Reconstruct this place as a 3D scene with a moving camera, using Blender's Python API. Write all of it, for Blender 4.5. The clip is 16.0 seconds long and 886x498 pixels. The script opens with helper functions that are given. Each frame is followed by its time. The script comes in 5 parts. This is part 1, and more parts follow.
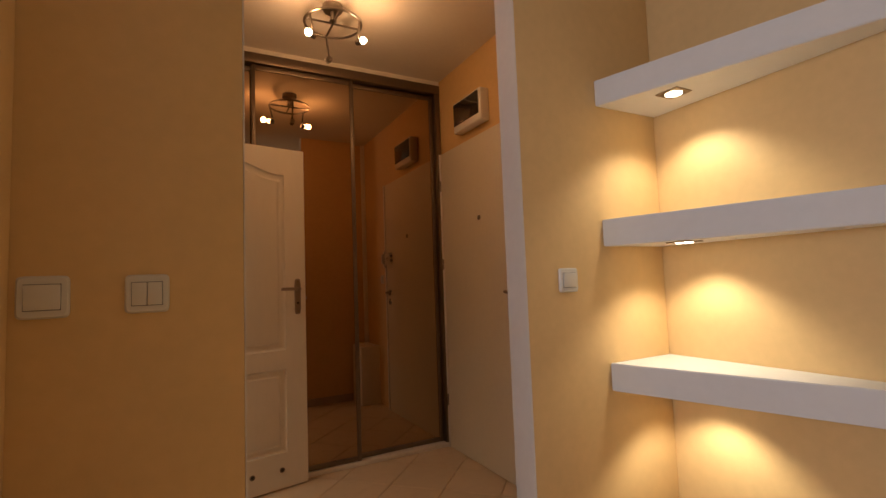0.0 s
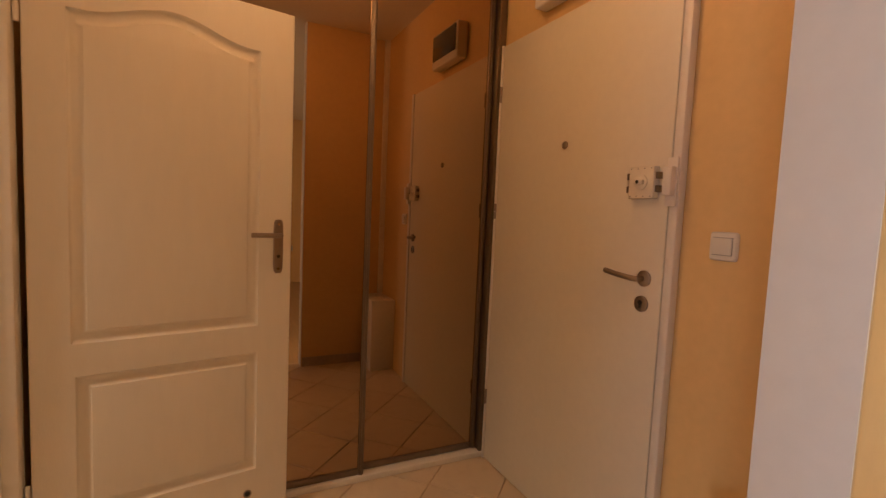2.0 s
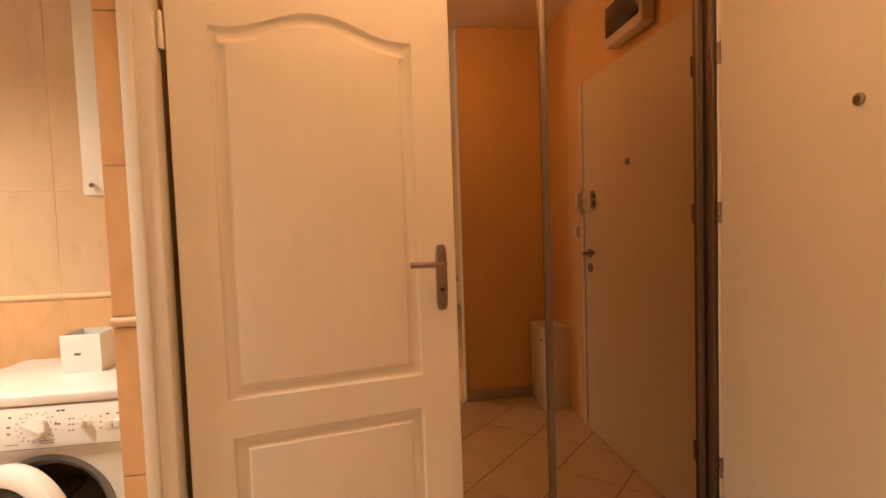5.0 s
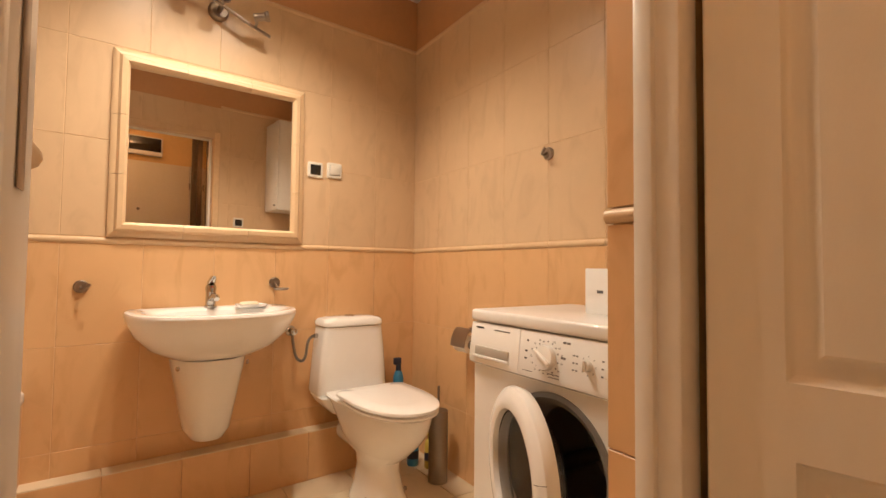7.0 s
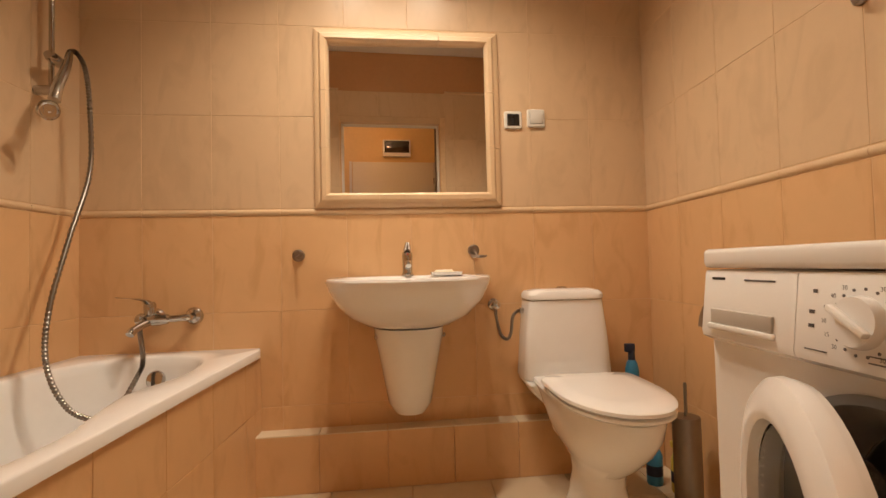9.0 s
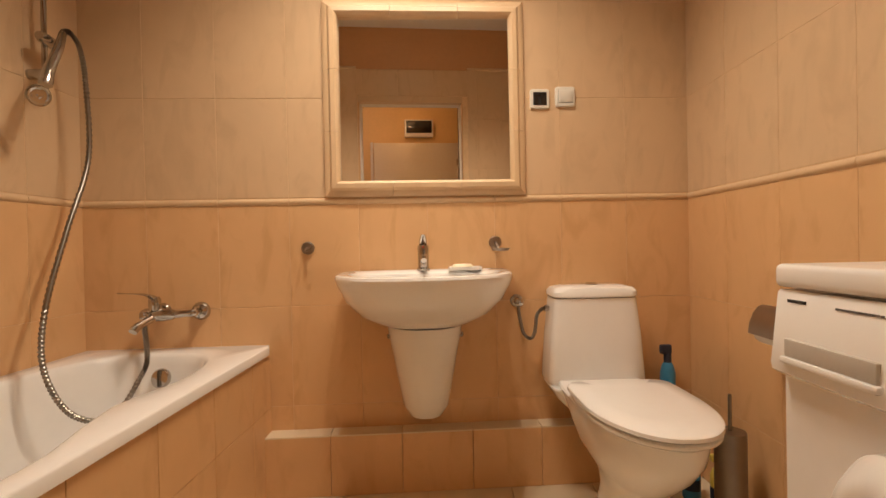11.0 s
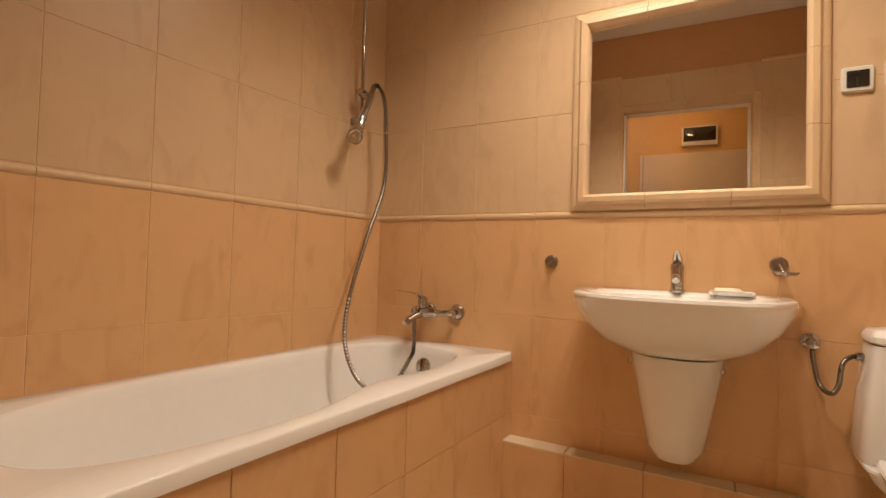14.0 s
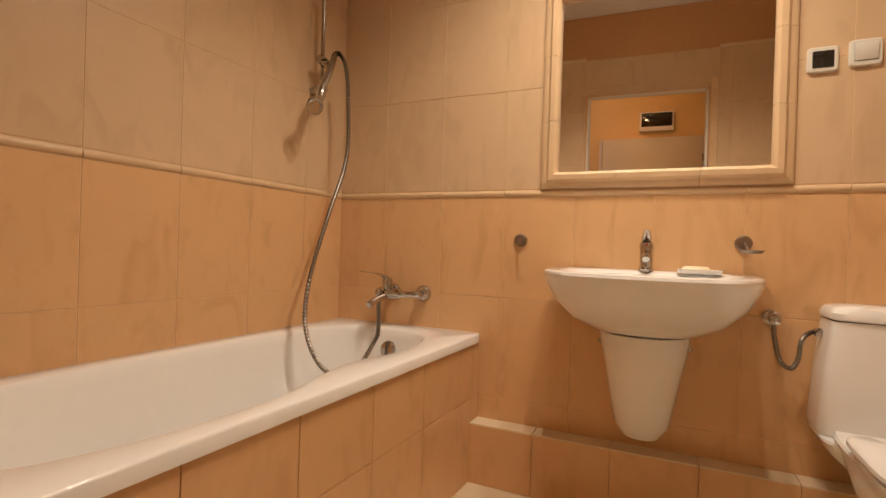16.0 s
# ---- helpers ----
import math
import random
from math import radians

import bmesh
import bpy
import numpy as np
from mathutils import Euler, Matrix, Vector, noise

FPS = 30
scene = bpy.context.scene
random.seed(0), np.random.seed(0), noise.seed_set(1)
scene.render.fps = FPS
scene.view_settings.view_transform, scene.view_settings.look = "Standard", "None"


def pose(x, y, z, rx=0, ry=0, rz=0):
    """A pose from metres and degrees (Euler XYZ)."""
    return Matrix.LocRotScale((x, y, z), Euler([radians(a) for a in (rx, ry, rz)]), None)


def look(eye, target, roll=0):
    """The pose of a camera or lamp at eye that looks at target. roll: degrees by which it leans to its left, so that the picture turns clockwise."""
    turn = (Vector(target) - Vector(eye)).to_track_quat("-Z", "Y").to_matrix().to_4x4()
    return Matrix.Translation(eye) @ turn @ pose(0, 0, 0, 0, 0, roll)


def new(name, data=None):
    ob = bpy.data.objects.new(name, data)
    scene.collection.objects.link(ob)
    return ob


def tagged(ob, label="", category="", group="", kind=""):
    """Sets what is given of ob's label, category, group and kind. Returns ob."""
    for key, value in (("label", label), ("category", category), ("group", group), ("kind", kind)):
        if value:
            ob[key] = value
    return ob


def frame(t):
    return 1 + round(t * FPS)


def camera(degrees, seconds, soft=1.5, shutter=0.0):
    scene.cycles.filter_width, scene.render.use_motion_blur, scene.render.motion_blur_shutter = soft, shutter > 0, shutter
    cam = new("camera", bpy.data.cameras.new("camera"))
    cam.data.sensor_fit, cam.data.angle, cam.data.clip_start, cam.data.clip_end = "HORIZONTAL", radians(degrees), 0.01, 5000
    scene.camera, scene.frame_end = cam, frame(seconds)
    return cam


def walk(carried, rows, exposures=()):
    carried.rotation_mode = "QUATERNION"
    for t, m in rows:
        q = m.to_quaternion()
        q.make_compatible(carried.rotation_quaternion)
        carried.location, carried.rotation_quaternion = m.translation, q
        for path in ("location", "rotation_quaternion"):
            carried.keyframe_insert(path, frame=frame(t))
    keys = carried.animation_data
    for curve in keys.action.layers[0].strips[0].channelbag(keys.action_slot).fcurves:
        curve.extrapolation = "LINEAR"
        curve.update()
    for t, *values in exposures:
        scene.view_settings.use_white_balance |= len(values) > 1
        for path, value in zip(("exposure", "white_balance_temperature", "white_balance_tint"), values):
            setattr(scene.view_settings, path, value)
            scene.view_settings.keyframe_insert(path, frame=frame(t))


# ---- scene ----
cam = camera(86.5, 16.0)
PATH = [
    (0, (0.340, 1.065, 1.182), (1.277, 2.826, 1.321), -2.1),
    (0.5, (0.396, 1.388, 1.225), (1.135, 3.244, 1.330), -1.9),
    (1, (0.512, 1.642, 1.246), (1.183, 3.526, 1.211), -1.0),
    (1.5, (0.649, 1.860, 1.283), (1.285, 3.754, 1.191), 0.6),
    (2, (0.674, 2.065, 1.290), (1.550, 3.857, 1.136), 2.5),
    (2.5, (0.669, 2.297, 1.288), (1.760, 3.973, 1.239), 2.3),
    (3, (0.641, 2.394, 1.298), (1.753, 4.056, 1.254), -1.1),
    (3.2, (0.626, 2.403, 1.297), (1.729, 4.070, 1.252), -1.1),
    (5.3, (0.751, 2.588, 1.289), (0.597, 4.580, 1.196), -0.3),
    (5.5, (0.787, 2.642, 1.235), (0.290, 4.577, 1.136), 1.7),
    (6, (0.752, 2.828, 1.197), (-0.277, 4.540, 1.094), 2.1),
    (6.5, (0.675, 2.962, 1.096), (-0.629, 4.477, 1.036), 0.4),
    (7, (0.557, 3.156, 0.967), (-1.116, 4.250, 1.046), 0.6),
    (7.5, (0.425, 3.272, 0.858), (-1.435, 4.006, 0.907), 0.6),
    (8, (0.315, 3.369, 0.830), (-1.638, 3.799, 0.880), 0.9),
    (8.5, (0.278, 3.454, 0.818), (-1.710, 3.654, 0.899), 0.8),
    (9, (0.237, 3.517, 0.822), (-1.760, 3.600, 0.889), -1.4),
    (9.2, (0.213, 3.529, 0.828), (-1.785, 3.610, 0.857), -1.6),
    (11.5, (0.082, 3.569, 0.882), (-1.914, 3.440, 0.827), -0.8),
    (12, (0.095, 3.605, 0.877), (-1.853, 3.154, 0.830), -1.3),
    (12.5, (0.087, 3.635, 0.879), (-1.782, 2.923, 0.850), -0.3),
    (13, (0.069, 3.649, 0.873), (-1.723, 2.760, 0.875), 0.4),
    (13.5, (0.069, 3.647, 0.858), (-1.656, 2.636, 0.902), 1.0),
    (14, (0.054, 3.651, 0.861), (-1.627, 2.567, 0.915), 1.7),
    (14.5, (0.043, 3.657, 0.853), (-1.571, 2.479, 0.936), 1.7),
    (15, (0.037, 3.653, 0.845), (-1.573, 2.469, 0.933), 1.7),
    (15.5, (0.020, 3.608, 0.822), (-1.612, 2.452, 0.869), 2.2),
    (16, (0.006, 3.585, 0.838), (-1.764, 2.654, 0.832), 1.8),
]
EXPOSURES = [(0.0, -0.6), (0.5, -0.75), (1.0, -0.75), (1.5, -0.55), (2.0, 0.2), (2.5, 0.75), (3.2, 0.95), (5.3, 1.0), (5.5, 0.95), (6.0, 0.78), (6.5, 0.58), (7.0, 0.42), (7.5, 0.32), (8.0, 0.14), (12.0, 0.06), (16.0, 0.04)]
walk(cam, [(t, look(eye, target, roll)) for t, eye, target, roll in PATH], EXPOSURES)

# ---- light ----
world = bpy.data.worlds.new("world")
world.use_nodes = True
scene.world = world
sky = world.node_tree.nodes.new("ShaderNodeTexSky")
sky.sky_type = "NISHITA"
sky.sun_disc = False
sky.sun_elevation = radians(30)
sky.sun_rotation = radians(180)
world.node_tree.links.new(sky.outputs["Color"], world.node_tree.nodes["Background"].inputs["Color"])
world.node_tree.nodes["Background"].inputs["Strength"].default_value = 0.08


def lamp(name, kind, place, watts, colour, size=0.03, target=None, cone=60, blend=0.5):
    data = bpy.data.lights.new(name, kind)
    data.energy, data.color = watts, colour
    if kind == "AREA":
        data.shape, data.size, data.size_y = "RECTANGLE", size[0], size[1]
    else:
        data.shadow_soft_size = size
    if kind == "SPOT":
        data.spot_size, data.spot_blend = radians(cone), blend
    ob = new(name, data)
    ob.matrix_world = look(place, target) if target else Matrix.Translation(place)
    return ob


WARM_HALL = (1.0, 0.49, 0.20)
WARM_BATH = (1.0, 0.84, 0.66)
HALL_BULBS = [(0.825, 3.42, 2.50), (1.180, 3.38, 2.50), (1.01, 3.66, 2.46)]
BATH_BULBS = [(-1.26, 3.22, 2.44), (-1.00, 3.46, 2.44), (-1.24, 3.66, 2.44)]
SHELF_SPOTS = [(1.83, 2.10, 1.785), (1.83, 2.10, 1.26), (1.83, 2.10, 0.74)]
for p in HALL_BULBS[:2]:
    lamp("hall_bulb_light", "POINT", p, 4.6, WARM_HALL, 0.02)
for p in BATH_BULBS:
    lamp("bath_bulb_light", "SPOT", p, 38.0, WARM_BATH, 0.02, (p[0], p[1], 0.0), 138, 1.0)
for p in SHELF_SPOTS:
    lamp("shelf_spot_light", "SPOT", p, 11.0, (1.0, 0.88, 0.68), 0.02, (p[0] + 0.06, p[1], 0), 122, 0.6)
lamp("window_daylight", "AREA", (-2.37, 0.50, 1.5), 64.0, (0.78, 0.84, 1.0), (1.5, 1.3), (1.0, 0.50, 1.5))

# ---- materials ----


def material(name, base, rough=0.5, metal=0.0, vary=0.08, grain=30.0, bump=0.0, bump_scale=150.0, second=None, big=3.0,
             rand=0.0, spec=0.5, coat=0.0, transmission=0.0, stretch=(1, 1, 1), island=False):
    """Procedural surface with two scales of variation and fine relief."""
    m = bpy.data.materials.new(name)
    m.use_nodes = True
    nt = m.node_tree
    b = nt.nodes["Principled BSDF"]
    b.inputs["Roughness"].default_value = rough
    b.inputs["Metallic"].default_value = metal
    b.inputs["Specular IOR Level"].default_value = spec
    b.inputs["Coat Weight"].default_value = coat
    b.inputs["Coat Roughness"].default_value = 0.08
    b.inputs["Transmission Weight"].default_value = transmission
    mp = nt.nodes.new("ShaderNodeMapping")
    mp.inputs["Scale"].default_value = stretch
    geo = nt.nodes.new("ShaderNodeNewGeometry")
    nt.links.new(geo.outputs["Position"], mp.inputs["Vector"])
    fine = nt.nodes.new("ShaderNodeTexNoise")
    fine.inputs["Scale"].default_value = grain
    fine.inputs["Detail"].default_value = 6
    large = nt.nodes.new("ShaderNodeTexNoise")
    large.inputs["Scale"].default_value = big
    large.inputs["Detail"].default_value = 3
    nt.links.new(mp.outputs["Vector"], fine.inputs["Vector"])
    nt.links.new(mp.outputs["Vector"], large.inputs["Vector"])
    add = nt.nodes.new("ShaderNodeMath")
    add.operation = "ADD"
    nt.links.new(fine.outputs["Fac"], add.inputs[0])
    nt.links.new(large.outputs["Fac"], add.inputs[1])
    fac = add.outputs[0]
    if rand:
        info = nt.nodes.new("ShaderNodeObjectInfo")
        mul = nt.nodes.new("ShaderNodeMath")
        mul.operation = "MULTIPLY_ADD"
        mul.inputs[1].default_value = rand
        nt.links.new(info.outputs["Random"], mul.inputs[0])
        nt.links.new(fac, mul.inputs[2])
        fac = mul.outputs[0]
    ramp = nt.nodes.new("ShaderNodeMapRange")
    ramp.inputs["From Min"].default_value = 0.6
    ramp.inputs["From Max"].default_value = 1.4 + rand
    nt.links.new(fac, ramp.inputs["Value"])
    mix = nt.nodes.new("ShaderNodeMix")
    mix.data_type = "RGBA"
    other = second or tuple(min(1.0, c * (1 + vary)) for c in base)
    first = base if second else tuple(c * (1 - vary) for c in base)
    mix.inputs["A"].default_value = (*first, 1)
    mix.inputs["B"].default_value = (*other, 1)
    nt.links.new(ramp.outputs["Result"], mix.inputs["Factor"])
    nt.links.new(mix.outputs["Result"], b.inputs["Base Color"])
    if bump:
        n = nt.nodes.new("ShaderNodeTexNoise")
        n.inputs["Scale"].default_value = bump_scale
        n.inputs["Detail"].default_value = 4
        nt.links.new(mp.outputs["Vector"], n.inputs["Vector"])
        bp = nt.nodes.new("ShaderNodeBump")
        bp.inputs["Strength"].default_value = bump
        bp.inputs["Distance"].default_value = 0.004
        nt.links.new(n.outputs["Fac"], bp.inputs["Height"])
        nt.links.new(bp.outputs["Normal"], b.inputs["Normal"])
    return m


def tile_material(name, base, vein, rough=0.34, rand=0.35, edge=0.0):
    """Glazed ceramic with soft slanting veins, each tile a little different."""
    m = material(name, base, rough, vary=0.05, grain=14, bump=0.03, bump_scale=60, rand=rand)
    nt = m.node_tree
    b = nt.nodes["Principled BSDF"]
    old = b.inputs["Base Color"].links[0].from_socket
    geo = nt.nodes.new("ShaderNodeNewGeometry")
    info = nt.nodes.new("ShaderNodeObjectInfo")
    shift = nt.nodes.new("ShaderNodeVectorMath")
    shift.operation = "MULTIPLY_ADD"
    shift.inputs[0].default_value = (7.0, 11.0, 5.0)
    nt.links.new(info.outputs["Random"], shift.inputs[1])
    nt.links.new(geo.outputs["Position"], shift.inputs[2])
    mp = nt.nodes.new("ShaderNodeMapping")
    mp.inputs["Rotation"].default_value = (radians(38), radians(38), 0)
    mp.inputs["Scale"].default_value = (6.0, 6.0, 2.4)
    nt.links.new(shift.outputs["Vector"], mp.inputs["Vector"])
    n = nt.nodes.new("ShaderNodeTexNoise")
    n.inputs["Scale"].default_value = 1.6
    n.inputs["Detail"].default_value = 5
    n.inputs["Distortion"].default_value = 1.2
    nt.links.new(mp.outputs["Vector"], n.inputs["Vector"])
    r = nt.nodes.new("ShaderNodeMapRange")
    r.inputs["From Min"].default_value = 0.52
    r.inputs["From Max"].default_value = 0.70
    r.inputs["To Max"].default_value = 0.36
    nt.links.new(n.outputs["Fac"], r.inputs["Value"])
    mix = nt.nodes.new("ShaderNodeMix")
    mix.data_type = "RGBA"
    mix.inputs["B"].default_value = (*vein, 1)
    nt.links.new(r.outputs["Result"], mix.inputs["Factor"])
    nt.links.new(old, mix.inputs["A"])
    nt.links.new(mix.outputs["Result"], b.inputs["Base Color"])
    if edge:
        # feathery fired-in clouds along the tile's two long edges
        tc = nt.nodes.new("ShaderNodeTexCoord")
        sep = nt.nodes.new("ShaderNodeSeparateXYZ")
        nt.links.new(tc.outputs["Object"], sep.inputs["Vector"])
        far = nt.nodes.new("ShaderNodeMath")
        far.operation = "ABSOLUTE"
        nt.links.new(sep.outputs["X"], far.inputs[0])
        er = nt.nodes.new("ShaderNodeMapRange")
        er.interpolation_type = "SMOOTHSTEP"
        er.inputs["From Min"].default_value = 0.095
        er.inputs["From Max"].default_value = 0.15
        nt.links.new(far.outputs[0], er.inputs["Value"])
        cloud = nt.nodes.new("ShaderNodeTexNoise")
        cloud.inputs["Scale"].default_value = 3.6
        cloud.inputs["Detail"].default_value = 4
        cloud.inputs["Distortion"].default_value = 0.8
        nt.links.new(mp.outputs["Vector"], cloud.inputs["Vector"])
        cr = nt.nodes.new("ShaderNodeMapRange")
        cr.inputs["From Min"].default_value = 0.50
        cr.inputs["From Max"].default_value = 0.62
        cr.inputs["To Max"].default_value = edge
        nt.links.new(cloud.outputs["Fac"], cr.inputs["Value"])
        both = nt.nodes.new("ShaderNodeMath")
        both.operation = "MULTIPLY"
        nt.links.new(er.outputs["Result"], both.inputs[0])
        nt.links.new(cr.outputs["Result"], both.inputs[1])
        last = nt.nodes.new("ShaderNodeMix")
        last.data_type = "RGBA"
        last.inputs["B"].default_value = (*vein, 1)
        nt.links.new(both.outputs[0], last.inputs["Factor"])
        nt.links.new(mix.outputs["Result"], last.inputs["A"])
        nt.links.new(last.outputs["Result"], b.inputs["Base Color"])
    return m


def glow(name, colour, strength):
    m = bpy.data.materials.new(name)
    m.use_nodes = True
    b = m.node_tree.nodes["Principled BSDF"]
    b.inputs["Base Color"].default_value = (*colour, 1)
    b.inputs["Emission Color"].default_value = (*colour, 1)
    b.inputs["Emission Strength"].default_value = strength
    return m


M_WALL = material("apricot_wall_paint", (0.77, 0.53, 0.245), 0.55, vary=0.05, bump=0.08, bump_scale=120)
M_BATHPAINT = material("apricot_gloss_paint", (0.58, 0.315, 0.15), 0.3, vary=0.05, bump=0.04, bump_scale=90)
M_CEIL = material("ceiling_paint", (0.80, 0.76, 0.70), 0.7, vary=0.03, bump=0.06)
M_WHITEWALL = material("white_corner_paint", (0.78, 0.76, 0.72), 0.6, vary=0.04, bump=0.06)
M_DOOR = material("white_door_paint", (0.80, 0.75, 0.66), 0.38, vary=0.03, bump=0.12, bump_scale=260, stretch=(1, 1, 0.25))
M_ENTRY = material("entry_door_laminate", (0.78, 0.72, 0.60), 0.45, vary=0.03, bump=0.05, bump_scale=300)
M_FRAME = material("white_enamel", (0.78, 0.74, 0.68), 0.35, vary=0.04, bump=0.03)
M_TILE_UP = tile_material("cream_tile_glaze", (0.66, 0.47, 0.292), (0.50, 0.338, 0.20), edge=0.34)
M_TILE_LOW = tile_material("peach_tile_glaze", (0.71, 0.438, 0.222), (0.52, 0.275, 0.12), edge=0.34)
M_BAND = tile_material("peach_moulding_glaze", (0.71, 0.51, 0.31), (0.62, 0.42, 0.245), 0.4)
M_GROUT = material("grout", (0.74, 0.53, 0.32), 0.85, vary=0.12, bump=0.2, bump_scale=400)
M_FLOORT = tile_material("floor_tile_glaze", (0.72, 0.60, 0.43), (0.64, 0.52, 0.36), 0.3)
M_HALLT = tile_material("hall_floor_tile_glaze", (0.66, 0.52, 0.36), (0.56, 0.42, 0.28), 0.35)
M_CERAMIC = material("white_ceramic", (0.88, 0.87, 0.85), 0.08, vary=0.015, coat=0.4)
M_ACRYL = material("white_acrylic", (0.88, 0.87, 0.85), 0.12, vary=0.02)
M_PLASTIC = material("white_plastic", (0.86, 0.85, 0.83), 0.22, vary=0.02, coat=0.2)
M_SWITCH = material("cream_switch_plastic", (0.72, 0.69, 0.62), 0.3, vary=0.02)
M_CHROME = material("chrome", (0.50, 0.48, 0.46), 0.07, 1.0, vary=0.03)
M_SATIN = material("satin_nickel", (0.32, 0.27, 0.23), 0.34, 1.0, vary=0.05, bump=0.03, bump_scale=400)
M_STEEL = material("brushed_steel", (0.30, 0.27, 0.24), 0.35, 1.0, vary=0.08, bump=0.03, bump_scale=300)
M_HOSE = material("dark_steel_spiral", (0.27, 0.24, 0.21), 0.3, 1.0, vary=0.1)
M_BRONZE = material("bronze_profile", (0.20, 0.155, 0.115), 0.38, 0.8, vary=0.08)
M_MIRROR = material("silver_mirror", (0.90, 0.90, 0.89), 0.0, 1.0, vary=0.0)
M_TINT = material("bronze_tinted_mirror", (0.40, 0.28, 0.17), 0.008, 1.0, vary=0.01)
# Black parts; also stands in for the shade inside holes.
M_DARK = material("black_parts_and_hole_shade", (0.03, 0.028, 0.026), 0.5, vary=0.1)
M_GASKET = material("grey_gasket_rubber", (0.20, 0.19, 0.18), 0.5, vary=0.08)
M_SMOKE = material("smoked_glass", (0.02, 0.018, 0.016), 0.06, vary=0.1, coat=0.5)
M_SHELF = material("white_plasterboard_shelf", (0.80, 0.79, 0.77), 0.6, vary=0.03, bump=0.06)
M_SKIRT = material("grey_marble_skirting", (0.46, 0.40, 0.33), 0.3, vary=0.15, grain=40)
M_BLUE = material("blue_plastic", (0.05, 0.25, 0.45), 0.3, vary=0.1)
M_NAVY = material("dark_blue_plastic", (0.02, 0.03, 0.06), 0.35, vary=0.1)
M_YELLOW = material("yellow_plastic", (0.65, 0.50, 0.10), 0.35, vary=0.1)
M_PAPER = material("toilet_paper", (0.80, 0.78, 0.74), 0.9, vary=0.04, bump=0.2)
M_SOAP = material("cream_soap", (0.80, 0.72, 0.52), 0.4, vary=0.05)
M_GREY = material("grey_print_and_gap_shade", (0.13, 0.125, 0.13), 0.6, vary=0.1)
M_RECESS = material("recess_shade_grey", (0.50, 0.47, 0.42), 0.5, vary=0.05)
M_WOOD = material("light_wood_floor", (0.42, 0.27, 0.14), 0.4, vary=0.2, grain=20, stretch=(8, 0.6, 1))
M_BULB_OFF = material("clear_bulb", (0.75, 0.72, 0.66), 0.1, vary=0.02)
M_BULB = glow("lit_bulb", (1.0, 0.80, 0.50), 30.0)
M_DOWN = glow("lit_downlight", (1.0, 0.84, 0.58), 14.0)
M_PANE = material("window_pane", (0.9, 0.95, 1.0), 0.02, vary=0.0, transmission=1.0)
M_DRUMGLASS = material("door_bowl_glass", (0.75, 0.75, 0.74), 0.03, vary=0.0, transmission=1.0)

# ---- builders ----
ORIGIN = {}


def thing(name, place, label, category, group="", kind=""):
    ob = new(name)
    ob.empty_display_size = 0.1
    ob.location = place
    ORIGIN[ob] = Vector(place)
    return tagged(ob, label, category, group, kind)


def finish(bm, name, mat, smooth=True):
    bmesh.ops.recalc_face_normals(bm, faces=bm.faces)
    me = bpy.data.meshes.new(name)
    bm.to_mesh(me)
    bm.free()
    if smooth:
        me.polygons.foreach_set("use_smooth", [True] * len(me.polygons))
        me.set_sharp_from_angle(angle=radians(38))
    me.materials.append(mat)
    return me


def part(name, bm, mat, parent=None, label=""):
    """Links a bmesh, built in world places, as one mesh under a thing or a part."""
    base = parent
    while base is not None and base.parent is not None:
        base = base.parent
    o = ORIGIN.get(base, Vector())
    bmesh.ops.translate(bm, verts=bm.verts, vec=-o)
    ob = new(name, finish(bm, name, mat))
    if parent is not None:
        ob.parent = parent
    return tagged(ob, label)


def solid(name, bm, mat, label, category, group="", kind=""):
    """A thing of one mesh."""
    vs = [v.co for v in bm.verts]
    o = Vector((sum(v.x for v in vs) / len(vs), sum(v.y for v in vs) / len(vs), min(v.z for v in vs)))
    bmesh.ops.translate(bm, verts=bm.verts, vec=-o)
    ob = new(name, finish(bm, name, mat))
    ob.location = o
    ORIGIN[ob] = o
    return tagged(ob, label, category, group, kind)


def box(x0, y0, z0, x1, y1, z1, bevel=0.0, seg=2, bm=None):
    bm = bm or bmesh.new()
    r = bmesh.ops.create_cube(bm, size=1)
    vs = r["verts"]
    bmesh.ops.scale(bm, verts=vs, vec=(x1 - x0, y1 - y0, z1 - z0))
    bmesh.ops.translate(bm, verts=vs, vec=((x0 + x1) / 2, (y0 + y1) / 2, (z0 + z1) / 2))
    if bevel:
        es = list({e for v in vs for e in v.link_edges})
        bmesh.ops.bevel(bm, geom=es, offset=bevel, segments=seg, profile=0.5, affect="EDGES")
    return bm


def loft(rings, cap0=True, cap1=True, bm=None):
    bm = bm or bmesh.new()
    rows = [[bm.verts.new(p) for p in ring] for ring in rings]
    n = len(rows[0])
    for a, b in zip(rows, rows[1:]):
        for i in range(n):
            j = (i + 1) % n
            bm.faces.new((a[i], a[j], b[j], b[i]))
    if cap0:
        bm.faces.new(list(reversed(rows[0])))
    if cap1:
        bm.faces.new(rows[-1])
    return bm


def lathe(profile, place, axis=(0, 0, 1), seg=32, bm=None, cap0=True, cap1=True):
    """Turns (radius, height) pairs about an axis through place."""
    q = Vector(axis).normalized().to_track_quat("Z", "Y")
    p = Vector(place)
    rings = []
    for r, h in profile:
        rings.append([p + q @ Vector((r * math.cos(2 * math.pi * i / seg), r * math.sin(2 * math.pi * i / seg), h)) for i in range(seg)])
    return loft(rings, cap0, cap1, bm)


